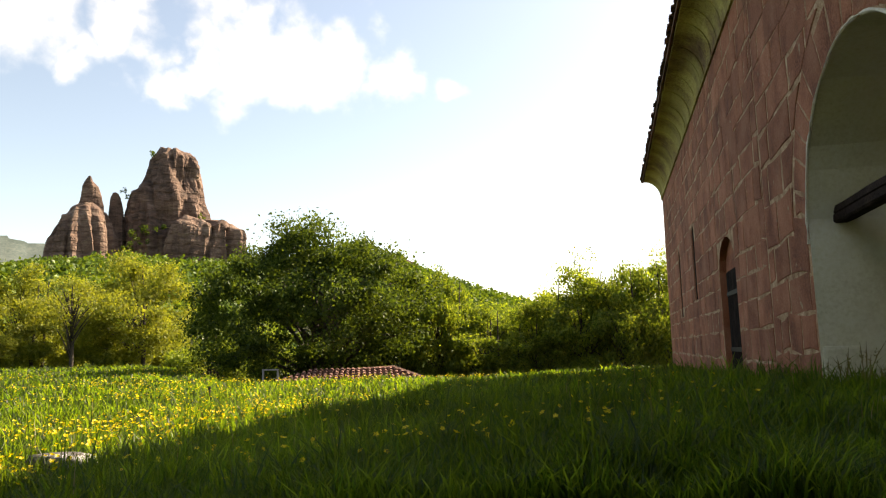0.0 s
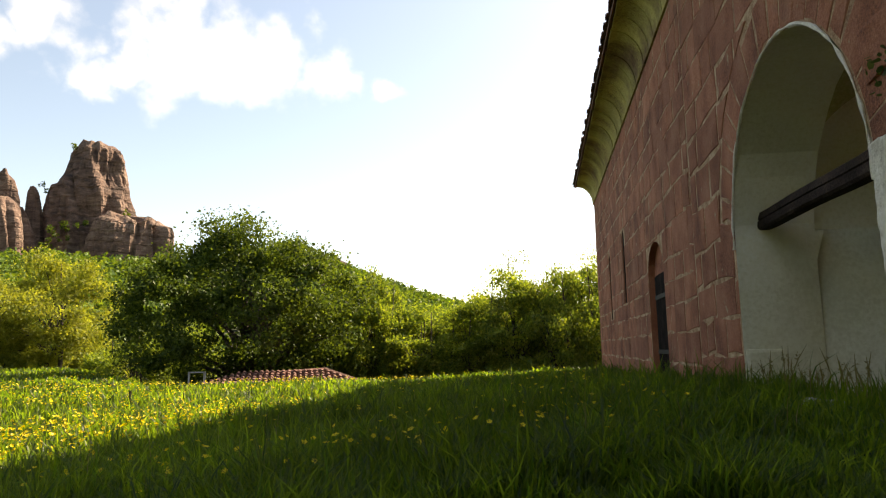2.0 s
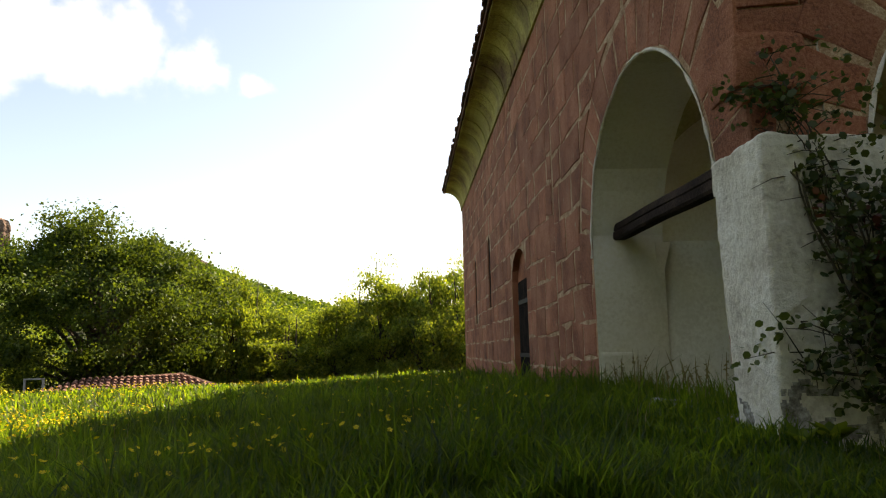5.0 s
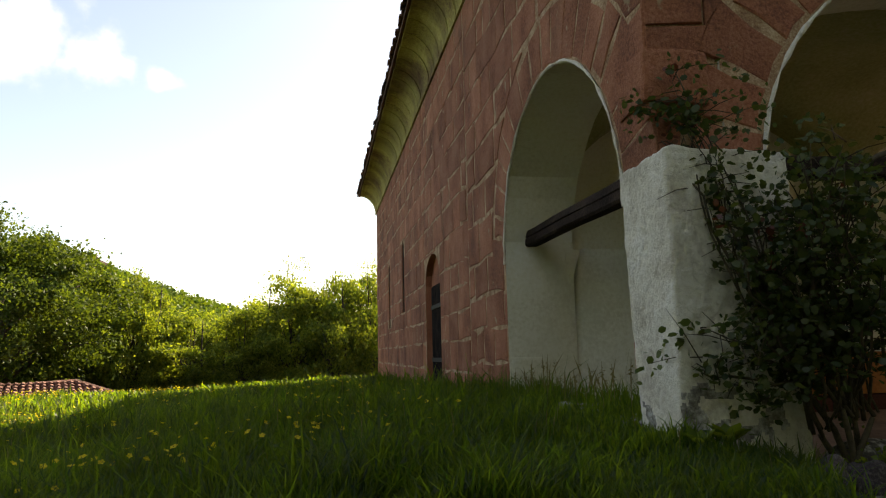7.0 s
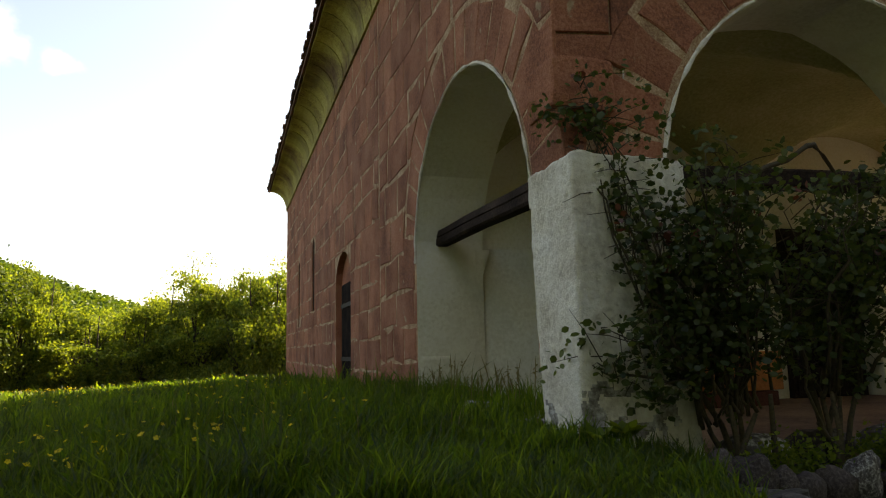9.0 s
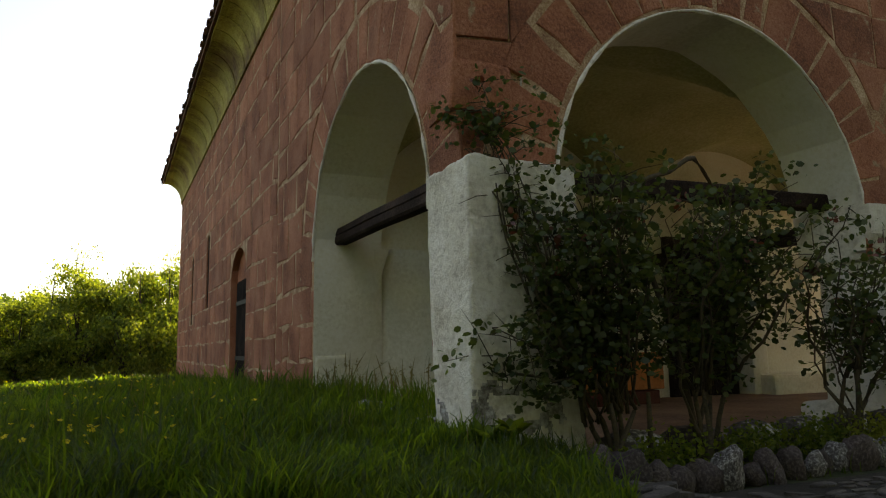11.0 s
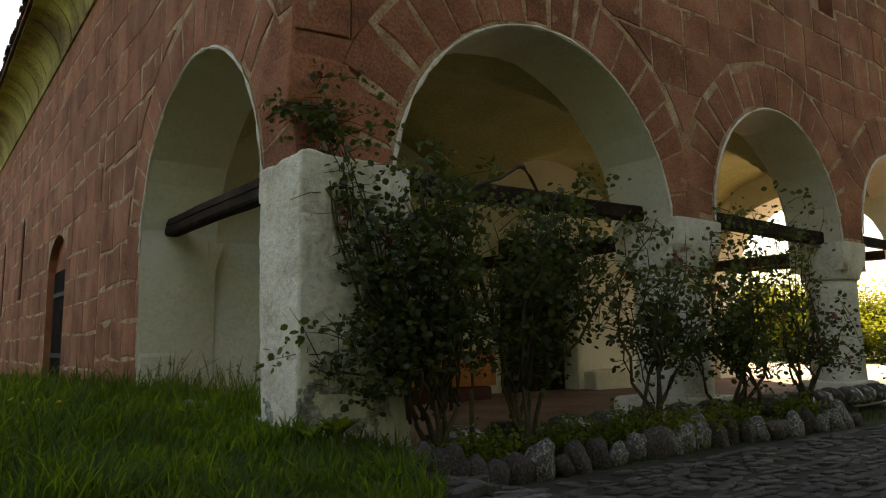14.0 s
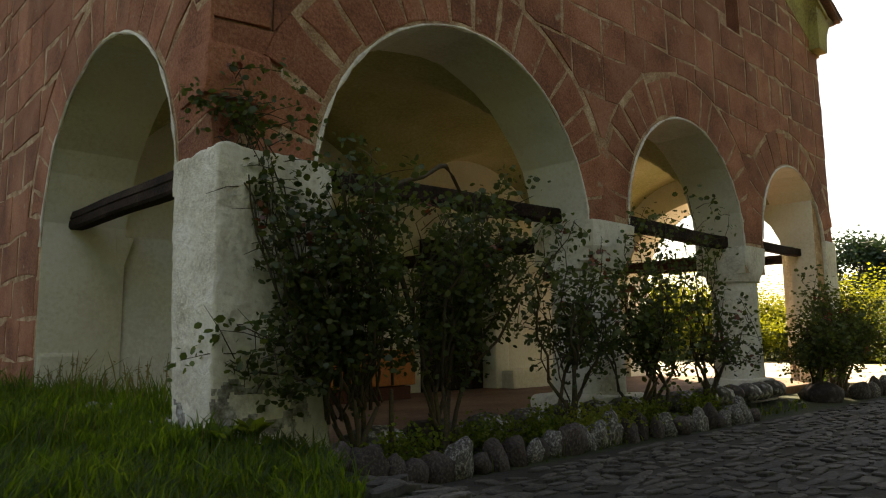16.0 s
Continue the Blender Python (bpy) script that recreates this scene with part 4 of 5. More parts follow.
# ---- trees ----
def tree_thing(name, label, height, radius, clumps, per, leaf, mat, seed, trunk=0.18, low=0.25, group="", sigma=0.16, squash=0.85, category="tree", lean=0.0, stems=1):
    """A tapered trunk with limbs that end in leafy clumps, uneven in outline and with gaps."""
    rng = np.random.default_rng(seed)
    base = thing(name, (0, 0, 0), label, category, group)
    centres = []
    while len(centres) < clumps:
        p = rng.normal(size=3)
        p /= np.linalg.norm(p)
        rr = rng.uniform(0.35, 1.0) ** 0.5
        c = np.array([p[0] * radius * rr, p[1] * radius * rr, (p[2] * rr * 0.5 + 0.5) * height * (1 - low) + height * low])
        # narrower to the top, lobed sideways
        k = 1.0 - 0.22 * max(0, (c[2] / height - 0.6) / 0.4)
        lob = 0.78 + 0.48 * noise.noise(Vector((p[0] * 1.6 + seed, p[1] * 1.6, p[2] * 1.6)))
        c[:2] *= k * (lob + 0.15)
        c[2] = height * low + (c[2] - height * low) * ((0.86 if stems > 1 else 0.94) + (0.28 if stems > 1 else 0.14) * noise.noise(Vector((p[0] * 2 + seed * 3, p[1] * 2, 7.0))))
        centres.append(c)
    vs, fs = [], []
    for s in range(stems):
        foot = Vector((0, 0, -0.3)) if stems == 1 else Vector((rng.normal() * radius * 0.25, rng.normal() * radius * 0.25, -0.3))
        path = [foot + Vector((lean * t * t * height + 0.1 * math.sin(4 * t + seed), 0.1 * math.sin(3 * t + s), (height * 0.85 + 0.3) * t)) for t in np.linspace(0, 1, 8)]
        v, f = tube(path, [trunk * (1.15 - 0.95 * t) for t in np.linspace(0, 1, 8)], 8)
        o = len(vs)
        vs += v
        fs += [tuple(i + o for i in q) for q in f]
    for c in centres[:: max(1, clumps // 40)]:
        t = min(0.75, max(0.15, c[2] / height - 0.28))
        a = Vector((lean * t * t * height, 0, height * 0.85 * t))
        b = Vector(c)
        m = (a + b) / 2 + Vector((0, 0, 0.10 * (b - a).length))
        v, f = tube([a, (a + m) / 2 + Vector((0, 0, 0.03)), m, (m + b) / 2 + Vector((0, 0, 0.04 * height / 6)), b], [trunk * 0.38, trunk * 0.30, trunk * 0.22, trunk * 0.13, trunk * 0.05], 5)
        o = len(vs)
        vs += v
        fs += [tuple(i + o for i in q) for q in f]
    part_of("trunk", mesh_data("trunk", vs, fs, M_bark, smooth=True), base, "dark trunk with spreading limbs")
    pts = []
    for c in centres:
        s = sigma * radius * rng.uniform(0.6, 1.35)
        q = rng.normal(size=(int(per * rng.uniform(0.6, 1.4)), 3)) * np.array([s, s, s * 0.62])
        pts.append(c + q)
    v, f = leaf_cloud(np.concatenate(pts), leaf, rng, squash)
    v[:, 2] = np.maximum(v[:, 2], 0.02)
    part_of("crown", mesh_data("crown", v, f, mat), base)
    return base


def at_bearing(az, dist, sink=0.0, turn=0.0, scale=1.0, up=1.0):
    d = direction(az, 0) * dist
    return Matrix.Translation((d.x, d.y, float(ground_z(d.x, d.y)) - sink)) @ Matrix.Rotation(radians(turn), 4, "Z")


def sized(ob, m, sx=1.0, sz=1.0):
    ob.matrix_basis = m
    ob.scale = (sx, sx, sz)
    return ob


big_tree = tree_thing("oak_tree", "broad dark green tree with low spreading limbs behind the lawn", 8.1, 5.6, 185, 520, 0.135, M_oak, 11, trunk=0.30, low=0.08, sigma=0.064)
sized(big_tree, at_bearing(-22.4, 32, 0.1, 40), 1.0, 1.06)

proto = [tree_thing("thicket_tree", "bright green young tree in the thicket behind the church", 5.0, 2.3, 68, 360, 0.112, M_hedge, 100 + s, trunk=0.07, low=0.03, sigma=0.105, group="thicket trees behind the lawn", stems=3) for s in range(4)]
HEDGE = [(-15.6, 35, 1.5), (-13.0, 34, 1.45), (-11.0, 37, 1.25), (-9.0, 34, 1.05), (-7.0, 36, 1.02), (-5.2, 34, 1.08), (-3.4, 37, 1.22), (-1.6, 34, 1.36), (0.2, 36, 1.24),
         (1.6, 33, 1.40), (3.3, 35, 1.32), (5.2, 34, 1.45), (7.2, 36, 1.35), (-12.2, 42, 1.2), (-8.2, 43, 1.2), (-4.4, 42, 1.25), (-0.6, 41, 1.15), (2.6, 41, 1.3), (-30.5, 39, 0.9), (-27.5, 42, 1.0), (-18.5, 41, 1.25), (9.5, 36, 1.2), (12, 36, 1.2)]
rng = random.Random(4)
for k, (az, dist, s) in enumerate(HEDGE):
    m = at_bearing(az, dist, 0.15, rng.uniform(0, 360))
    ob = proto[k] if k < 4 else copy_thing(proto[k % 4], m)
    sized(ob, m, 0.9 + 0.25 * rng.random(), s)
bare = tree_thing("bare_tree", "thin budding tree standing above the thicket", 6.6, 1.1, 30, 16, 0.10, M_yellow, 140, trunk=0.05, low=0.3, sigma=0.2)
sized(bare, at_bearing(-1.8, 38, 0.1), 1.2, 1.32)
sized(copy_thing(bare, at_bearing(4.4, 36)), at_bearing(4.4, 36, 0, 80), 0.9, 1.25)

lefts = [tree_thing("willow_tree", "yellow-green spring tree at the edge of the meadow", 6.0, 3.0, 90, 400, 0.118, M_yellow, 160 + s, trunk=0.10, low=0.05, sigma=0.10, group="yellow-green trees by the meadow", stems=2) for s in range(2)]
LEFT = [(-36.0, 46, 1.22, 1.2), (-43.6, 48, 1.1, 1.0), (-40.6, 52, 1.15, 0.9), (-47.5, 50, 1.0, 1.0), (-33.4, 50, 0.85, 0.8), (-52, 50, 1.1, 1.0), (-38.4, 47, 0.6, 0.6), (-45.6, 44, 0.5, 0.6)]
for k, (az, dist, sz, sx) in enumerate(LEFT):
    m = at_bearing(az, dist, 0.15, rng.uniform(0, 360))
    ob = lefts[k] if k < 2 else copy_thing(lefts[k % 2], m)
    sized(ob, m, sx, sz)
thin = tree_thing("young_ash_tree", "thin young tree with sparse bronze leaves", 5.6, 1.6, 34, 60, 0.14, M_yellow, 171, trunk=0.11, low=0.3, sigma=0.2)
sized(thin, at_bearing(-40.3, 43, 0.1))

# unseen trees added around the near side to block skylight on the front
for k, (az, dist, s) in enumerate([(100, 14, 2.2), (120, 11.5, 2.3), (140, 10.5, 2.4), (160, 10, 2.3), (180, 10, 2.4), (200, 10.5, 2.3), (222, 13, 2.2), (240, 17, 2.3), (257, 18, 2.2), (274, 19, 2.3), (290, 20, 2.2)]):
    m = at_bearing(az, dist, 0.15, k * 51)
    ob = sized(copy_thing(proto[k % 4], m), m, 1.7, s)
    tagged(ob, "unseen green tree added to shade the church front", group="trees before the church")

# trees seen past the porch
right_proto = tree_thing("elder_tree", "yellow-green tree beyond the porch", 4.6, 2.2, 50, 330, 0.10, M_yellow, 201, trunk=0.08, low=0.03, sigma=0.2, group="trees beyond the porch", stems=3)
for k, (az, dist, s) in enumerate([(73.5, 24, 0.52), (76.5, 23, 0.56), (80, 24, 0.6), (70.5, 26, 0.55), (67.5, 27, 0.6), (64, 28, 0.7), (60, 30, 0.8), (55, 30, 0.9), (84, 24, 0.6), (50, 31, 0.9)]):
    m = at_bearing(az, dist, 0.15, k * 73)
    sized(right_proto if k == 0 else copy_thing(right_proto, m), m, 1.0, s)
pine = tree_thing("pine_tree", "dark green pine beyond the porch", 8.0, 3.0, 70, 260, 0.22, M_pine, 230, trunk=0.16, low=0.15, sigma=0.16)
sized(pine, at_bearing(74.5, 50, 0.2), 1.1, 0.93)
sized(copy_thing(pine, at_bearing(79, 52)), at_bearing(79, 52, 0.2, 90), 1.2, 1.0)

# ---- low tiled roof in the hollow ----
shed = thing("shed", (-8.6, 24.4, -1.3), "low sunken shed with a red clay tile roof", "shed")


def make_shed():
    c = Vector((-8.9, 24.6, 0))
    u = Vector((0.94, 0.34, 0)).normalized()
    v = Vector((-u.y, u.x, 0))
    half, deep, ridge, eave = 2.6, 2.2, 0.20, -0.16
    bm = bmesh.new()
    pts = [(-half, -deep, eave), (half, -deep, eave), (half, deep, eave), (-half, deep, eave), (-half + 1.3, 0, ridge - 0.12), (half - 1.0, 0, ridge)]
    vs = [bm.verts.new(c + u * a + v * b + Vector((0, 0, z))) for a, b, z in pts]
    for q in ((0, 1, 5, 4), (2, 3, 4, 5), (1, 2, 5), (3, 0, 4)):
        bm.faces.new([vs[i] for i in q])
    roof = part("roof", bm, M_shedtile, shed, "red clay tile roof")
    wbm = bmesh.new()
    lo = [wbm.verts.new(c + u * a + v * b + Vector((0, 0, z))) for z in (-1.9, eave - 0.02) for a, b in ((-half + 0.2, -deep + 0.2), (half - 0.2, -deep + 0.2), (half - 0.2, deep - 0.2), (-half + 0.2, deep - 0.2))]
    for i in range(4):
        wbm.faces.new((lo[i], lo[(i + 1) % 4], lo[4 + (i + 1) % 4], lo[4 + i]))
    part("wall", wbm, M_stone, shed, "rough stone wall")
    rr = random.Random(3)
    k = 0
    a = -half + 0.08
    while a < half:
        # each row of hollow tiles climbs from eave to the ridge or hip
        reach = min(1.0, (a + half) / 1.3, (half - a) / 1.0)
        n = max(1, int(5 * reach))
        for j in range(n):
            t0, t1 = j / n * reach, (j + 1.12) / n * reach
            q0 = c + u * (a + rr.uniform(-0.015, 0.015)) + v * (-deep + deep * t0) + Vector((0, 0, eave + (ridge - eave) * t0 + 0.05 + rr.uniform(0, 0.02)))
            q1 = c + u * a + v * (-deep + deep * t1) + Vector((0, 0, eave + (ridge - eave) * t1 + 0.02))
            tv, tf = tube([q0 - v * 0.02, q1], [0.085, 0.07], 6)
            part_of("tile", mesh_data("tile", tv, tf, M_shedtile), roof)
        a += 0.19
    for j in range(9):
        p = c + u * (-half + 1.3 + j * 0.32) + Vector((0, 0, ridge - 0.09 + j * 0.013))
        tv, tf = tube([p, p + u * 0.36], [0.10, 0.12], 7)
        part_of("ridge_tile", mesh_data("ridge_tile", tv, tf, M_shedtile), roof)
    for j in range(5):
        p = c + u * (half - 1.0 + j * 0.2) + v * (-deep * j * 0.2) + Vector((0, 0, ridge + 0.04 - (ridge - eave) * j * 0.2))
        tv, tf = tube([p, p + u * 0.22 - v * 0.38 + Vector((0, 0, -0.10))], [0.10, 0.11], 7)
        part_of("ridge_tile", mesh_data("ridge_tile", tv, tf, M_shedtile), roof)


make_shed()
yard = box_bm(BX + 0.25, 19, 3.1, 16, -0.1, 0.235, 0.02, 3, 0.02, 3)
yard_ob = part('yard', yard, M_yard, church)
yard_ob.parent = None
tagged(yard_ob, 'pale sunlit earth yard beside the porch', 'ground', kind='structure')
frame_ob = thing("metal_frame", (-11.6, 23.2, -0.2), "small grey metal frame standing beside the shed", "frame")
M_grey = material("galvanised_steel", [(0.20, 0.20, 0.19), (0.30, 0.30, 0.29)], 0.5, 4, 40, 0.1, vary=0.0)
for a in (-0.28, 0.28):
    part("post", box_bm(-11.3 + a - 0.03, -11.3 + a + 0.03, 23.2, 23.26, -0.6, 0.26, 0.005), M_grey, frame_ob)
part("crossbar", box_bm(-11.61, -10.99, 23.2, 23.26, 0.262, 0.31, 0.005), M_grey, frame_ob)
stake = thing("wooden_stake", (-7.4, 12.7, 0), "thin dark stake standing in the meadow", "stake")
part("pole", box_bm(-6.2, -6.17, 10.9, 10.93, -0.1, 0.34, 0.004), M_wood, stake)

# ---- cliffs, wooded hillside, far ridge ----
def ridge(q):
    return 1 - 2.6 * abs(noise.noise(q))


def cliff(name, dist, rows, seed, label, deep=0.8, crag=1.0):
    """A rock mass lofted through rows of elevation and the bearings of its two sides, with cracks and ledges."""
    rows = sorted(rows)
    els = np.linspace(rows[0][0], rows[-1][0], 120)
    L = np.interp(els, [r[0] for r in rows], [r[1] for r in rows])
    R = np.interp(els, [r[0] for r in rows], [r[2] for r in rows])
    n = 150
    vs, fs = [], []
    L, R = L + 0.3, R + 0.3
    for k, el in enumerate(els):
        az = (L[k] + R[k]) / 2
        half = dist * math.tan(radians(R[k] - L[k]) / 2)
        c = direction(az, 0) * dist
        z = 0.87 + dist * math.tan(radians(el))
        side = Vector((math.cos(radians(az)), -math.sin(radians(az)), 0))
        back = Vector((math.sin(radians(az)), math.cos(radians(az)), 0))
        for i in range(n):
            w = 2 * math.pi * i / n
            cw, sw = math.cos(w), math.sin(w)
            ex = abs(cw) ** 0.8 * (1 if cw > 0 else -1)
            ey = abs(sw) ** 0.8 * (1 if sw > 0 else -1)
            soft = min(1, half / 16) * crag
            p = c + side * (half * ex) + back * (max(4.0, half * deep) * ey)
            q = p * 0.03 + Vector((seed, 0, 0))
            step = z * 0.19 + 0.5 * noise.noise(p * 0.02)
            strata = (step - math.floor(step)) ** 3
            joint = abs(noise.noise(Vector((p.x * 0.055, p.y * 0.055, z * 0.012 + seed))))
            tall = Vector((q.x, q.y, q.z * 0.35))
            push = 4.0 * noise.noise(q) + 3.0 * ridge(tall * 1.9) + 1.7 * ridge(tall * 4.3) + 1.0 * ridge(q * 8) + 0.6 * ridge(q * 17) - 0.5 * strata - 4.0 * max(0, 0.12 - joint) / 0.12 - 0.8
            out = (side * cw + back * sw)
            p = p + out * push * soft * (0.55 if abs(cw) > 0.9 else 1.0)
            top = 2.0 * crag * noise.noise(Vector((p.x * 0.16, p.y * 0.16, seed))) * (k / 119) ** 8 * min(1, half / 7)
            vs.append((p.x, p.y, z + top * 2.2))
    for k in range(119):
        for i in range(n):
            fs.append((k * n + i, k * n + (i + 1) % n, (k + 1) * n + (i + 1) % n, (k + 1) * n + i))
    o = len(vs)
    cap = np.mean(np.array(vs[-n:]), 0)
    vs.append((cap[0], cap[1], cap[2] + 1.0))
    for i in range(n):
        fs.append(((119 * n) + i, 119 * n + (i + 1) % n, o))
    ob = new(name, mesh_data(name, vs, fs, M_cliff))
    tagged(ob, label, "cliff", "sandstone cliffs on the hill", "structure")


cliff("cliff_tower", 430, [(4.5, -37.9, -31.2), (6.7, -37.75, -31.45), (10.0, -37.8, -31.75), (11.6, -37.55, -32.25), (12.2, -37.0, -32.35), (13.0, -36.6, -32.5), (13.8, -36.4, -32.7), (14.7, -36.25, -33.0), (15.3, -35.6, -33.5)], 3, "massive reddish sandstone tower above the woods")
cliff("cliff_slab", 405, [(4.5, -34.9, -29.1), (6.8, -34.8, -29.2), (8.3, -34.7, -29.2), (9.4, -34.5, -29.4), (9.9, -34.3, -30.3), (10.15, -33.8, -31.2)], 8, "lower banded sandstone shelf of the cliff", deep=0.5)
cliff("cliff_dome", 400, [(4.5, -43.2, -39.2), (6.7, -42.95, -39.3), (8.1, -42.85, -39.35), (9.2, -42.5, -39.4), (10.0, -42.1, -39.5), (10.6, -41.5, -39.7), (10.95, -41.0, -40.0)], 13, "rounded reddish sandstone bluff")
cliff("cliff_dome", 418, [(4.5, -40.0, -37.9), (6.9, -39.9, -38.0), (8.6, -39.8, -38.3), (9.8, -39.7, -38.8), (10.4, -39.6, -39.1)], 17, "rounded reddish sandstone bluff")
cliff("cliff_needle", 412, [(9.5, -41.2, -39.3), (10.8, -41.05, -39.4), (11.6, -40.9, -39.55), (12.3, -40.8, -39.75), (12.7, -40.65, -40.1), (12.95, -40.45, -40.2)], 23, "jagged sandstone needle", deep=0.7)
cliff("cliff_pillar", 425, [(7.5, -39.1, -37.7), (9.7, -38.95, -37.8), (10.8, -38.9, -38.0), (11.6, -38.85, -38.2), (11.9, -38.75, -38.35)], 29, "leaning sandstone pillar", deep=0.8)
cliff("cliff_outcrop", 415, [(4.5, -19.4, -14.4), (6.0, -19.0, -14.8), (6.9, -18.6, -15.6), (7.5, -18.0, -16.5)], 31, "grey rocky outcrop at the top of the wooded slope", deep=0.5)


def canopy(name, points, size, per, leaf, mat, seed, label):
    """Far woods: many crowns, each a heap of leafy sprays."""
    rng = np.random.default_rng(seed)
    pts = []
    for (x, y, z), s in zip(points, size):
        n = int(per * rng.uniform(0.7, 1.3))
        d = rng.normal(size=(n, 3))
        d /= np.linalg.norm(d, axis=1)[:, None]
        d *= rng.uniform(0.55, 1.0, size=(n, 1)) * s
        d[:, 2] = d[:, 2] * 1.15 + s * 0.9
        pts.append(np.array([x, y, z]) + d)
    v, f = leaf_cloud(np.concatenate(pts), leaf, rng, 0.7, 0.5, 0.45)
    ob = new(name, mesh_data(name, v, f, mat))
    tagged(ob, label, "woods", kind="stuff")


def make_woods():
    rng = np.random.default_rng(3)
    n = 2600
    az = rng.uniform(-54, 4, n)
    r = 95 + 330 * rng.uniform(0, 1, n) ** 0.8
    x, y = r * np.sin(np.radians(az)), r * np.cos(np.radians(az))
    clear = np.array([noise.noise(Vector((a * 0.012, b * 0.012, 4.0))) for a, b in zip(x, y)]) > -0.42
    x, y = x[clear], y[clear]
    z = ground_z(x, y)
    pts = np.stack([x, y, z], -1)
    canopy("hillside_woods", pts, rng.uniform(2.2, 4.2, len(pts)), 62, 1.5, M_wood_far, 5, "bright green deciduous woods covering the hillside")
    # shrubs that cling to the cliffs
    spots = []
    for az, el, d in ((-36.4, 8.6, 402), (-37.6, 8.2, 402), (-37.2, 9.2, 410), (-38.3, 7.8, 400), (-36.0, 9.6, 408), (-35.4, 9.9, 404), (-40.0, 10.3, 396), (-32.1, 10.2, 404), (-35.6, 15.0, 425), (-37.5, 12.1, 425)):
        q = direction(az, 0) * d
        for _ in range(3):
            spots.append((q.x + rng.normal() * 4, q.y + rng.normal() * 3, 0.87 + d * math.tan(radians(el)) - 2.5 + rng.normal() * 1.5))
    canopy("cliff_shrubs", spots, rng.uniform(0.8, 2.0, len(spots)), 40, 1.0, M_oak, 6, "dark shrubs growing on ledges of the cliffs")


make_woods()


def make_ridge():
    az = np.linspace(-75, -30, 120)
    vs, fs = [], []
    for k, a in enumerate(az):
        el = 8.3 + 0.5 * math.sin(a * 0.35) + 0.25 * noise.noise(Vector((a * 0.9, 3, 1))) + 0.10 * noise.noise(Vector((a * 4, 1, 8)))
        for dist, e in ((1050, 2.0), (1250, el * 0.55), (1500, el), (1900, 2.0)):
            d = direction(a, 0) * dist
            vs.append((d.x + 25 * noise.noise(Vector((a, dist, 2))), d.y, 0.9 + dist * math.tan(radians(e))))
    for k in range(119):
        for j in range(3):
            fs.append((k * 4 + j, (k + 1) * 4 + j, (k + 1) * 4 + j + 1, k * 4 + j + 1))
    ob = new("mountain_ridge", mesh_data("mountain_ridge", vs, fs, M_mount, smooth=True))
    tagged(ob, "wooded mountain ridge with haze in its colour, far behind the cliffs", "mountain", kind="structure")


make_ridge()


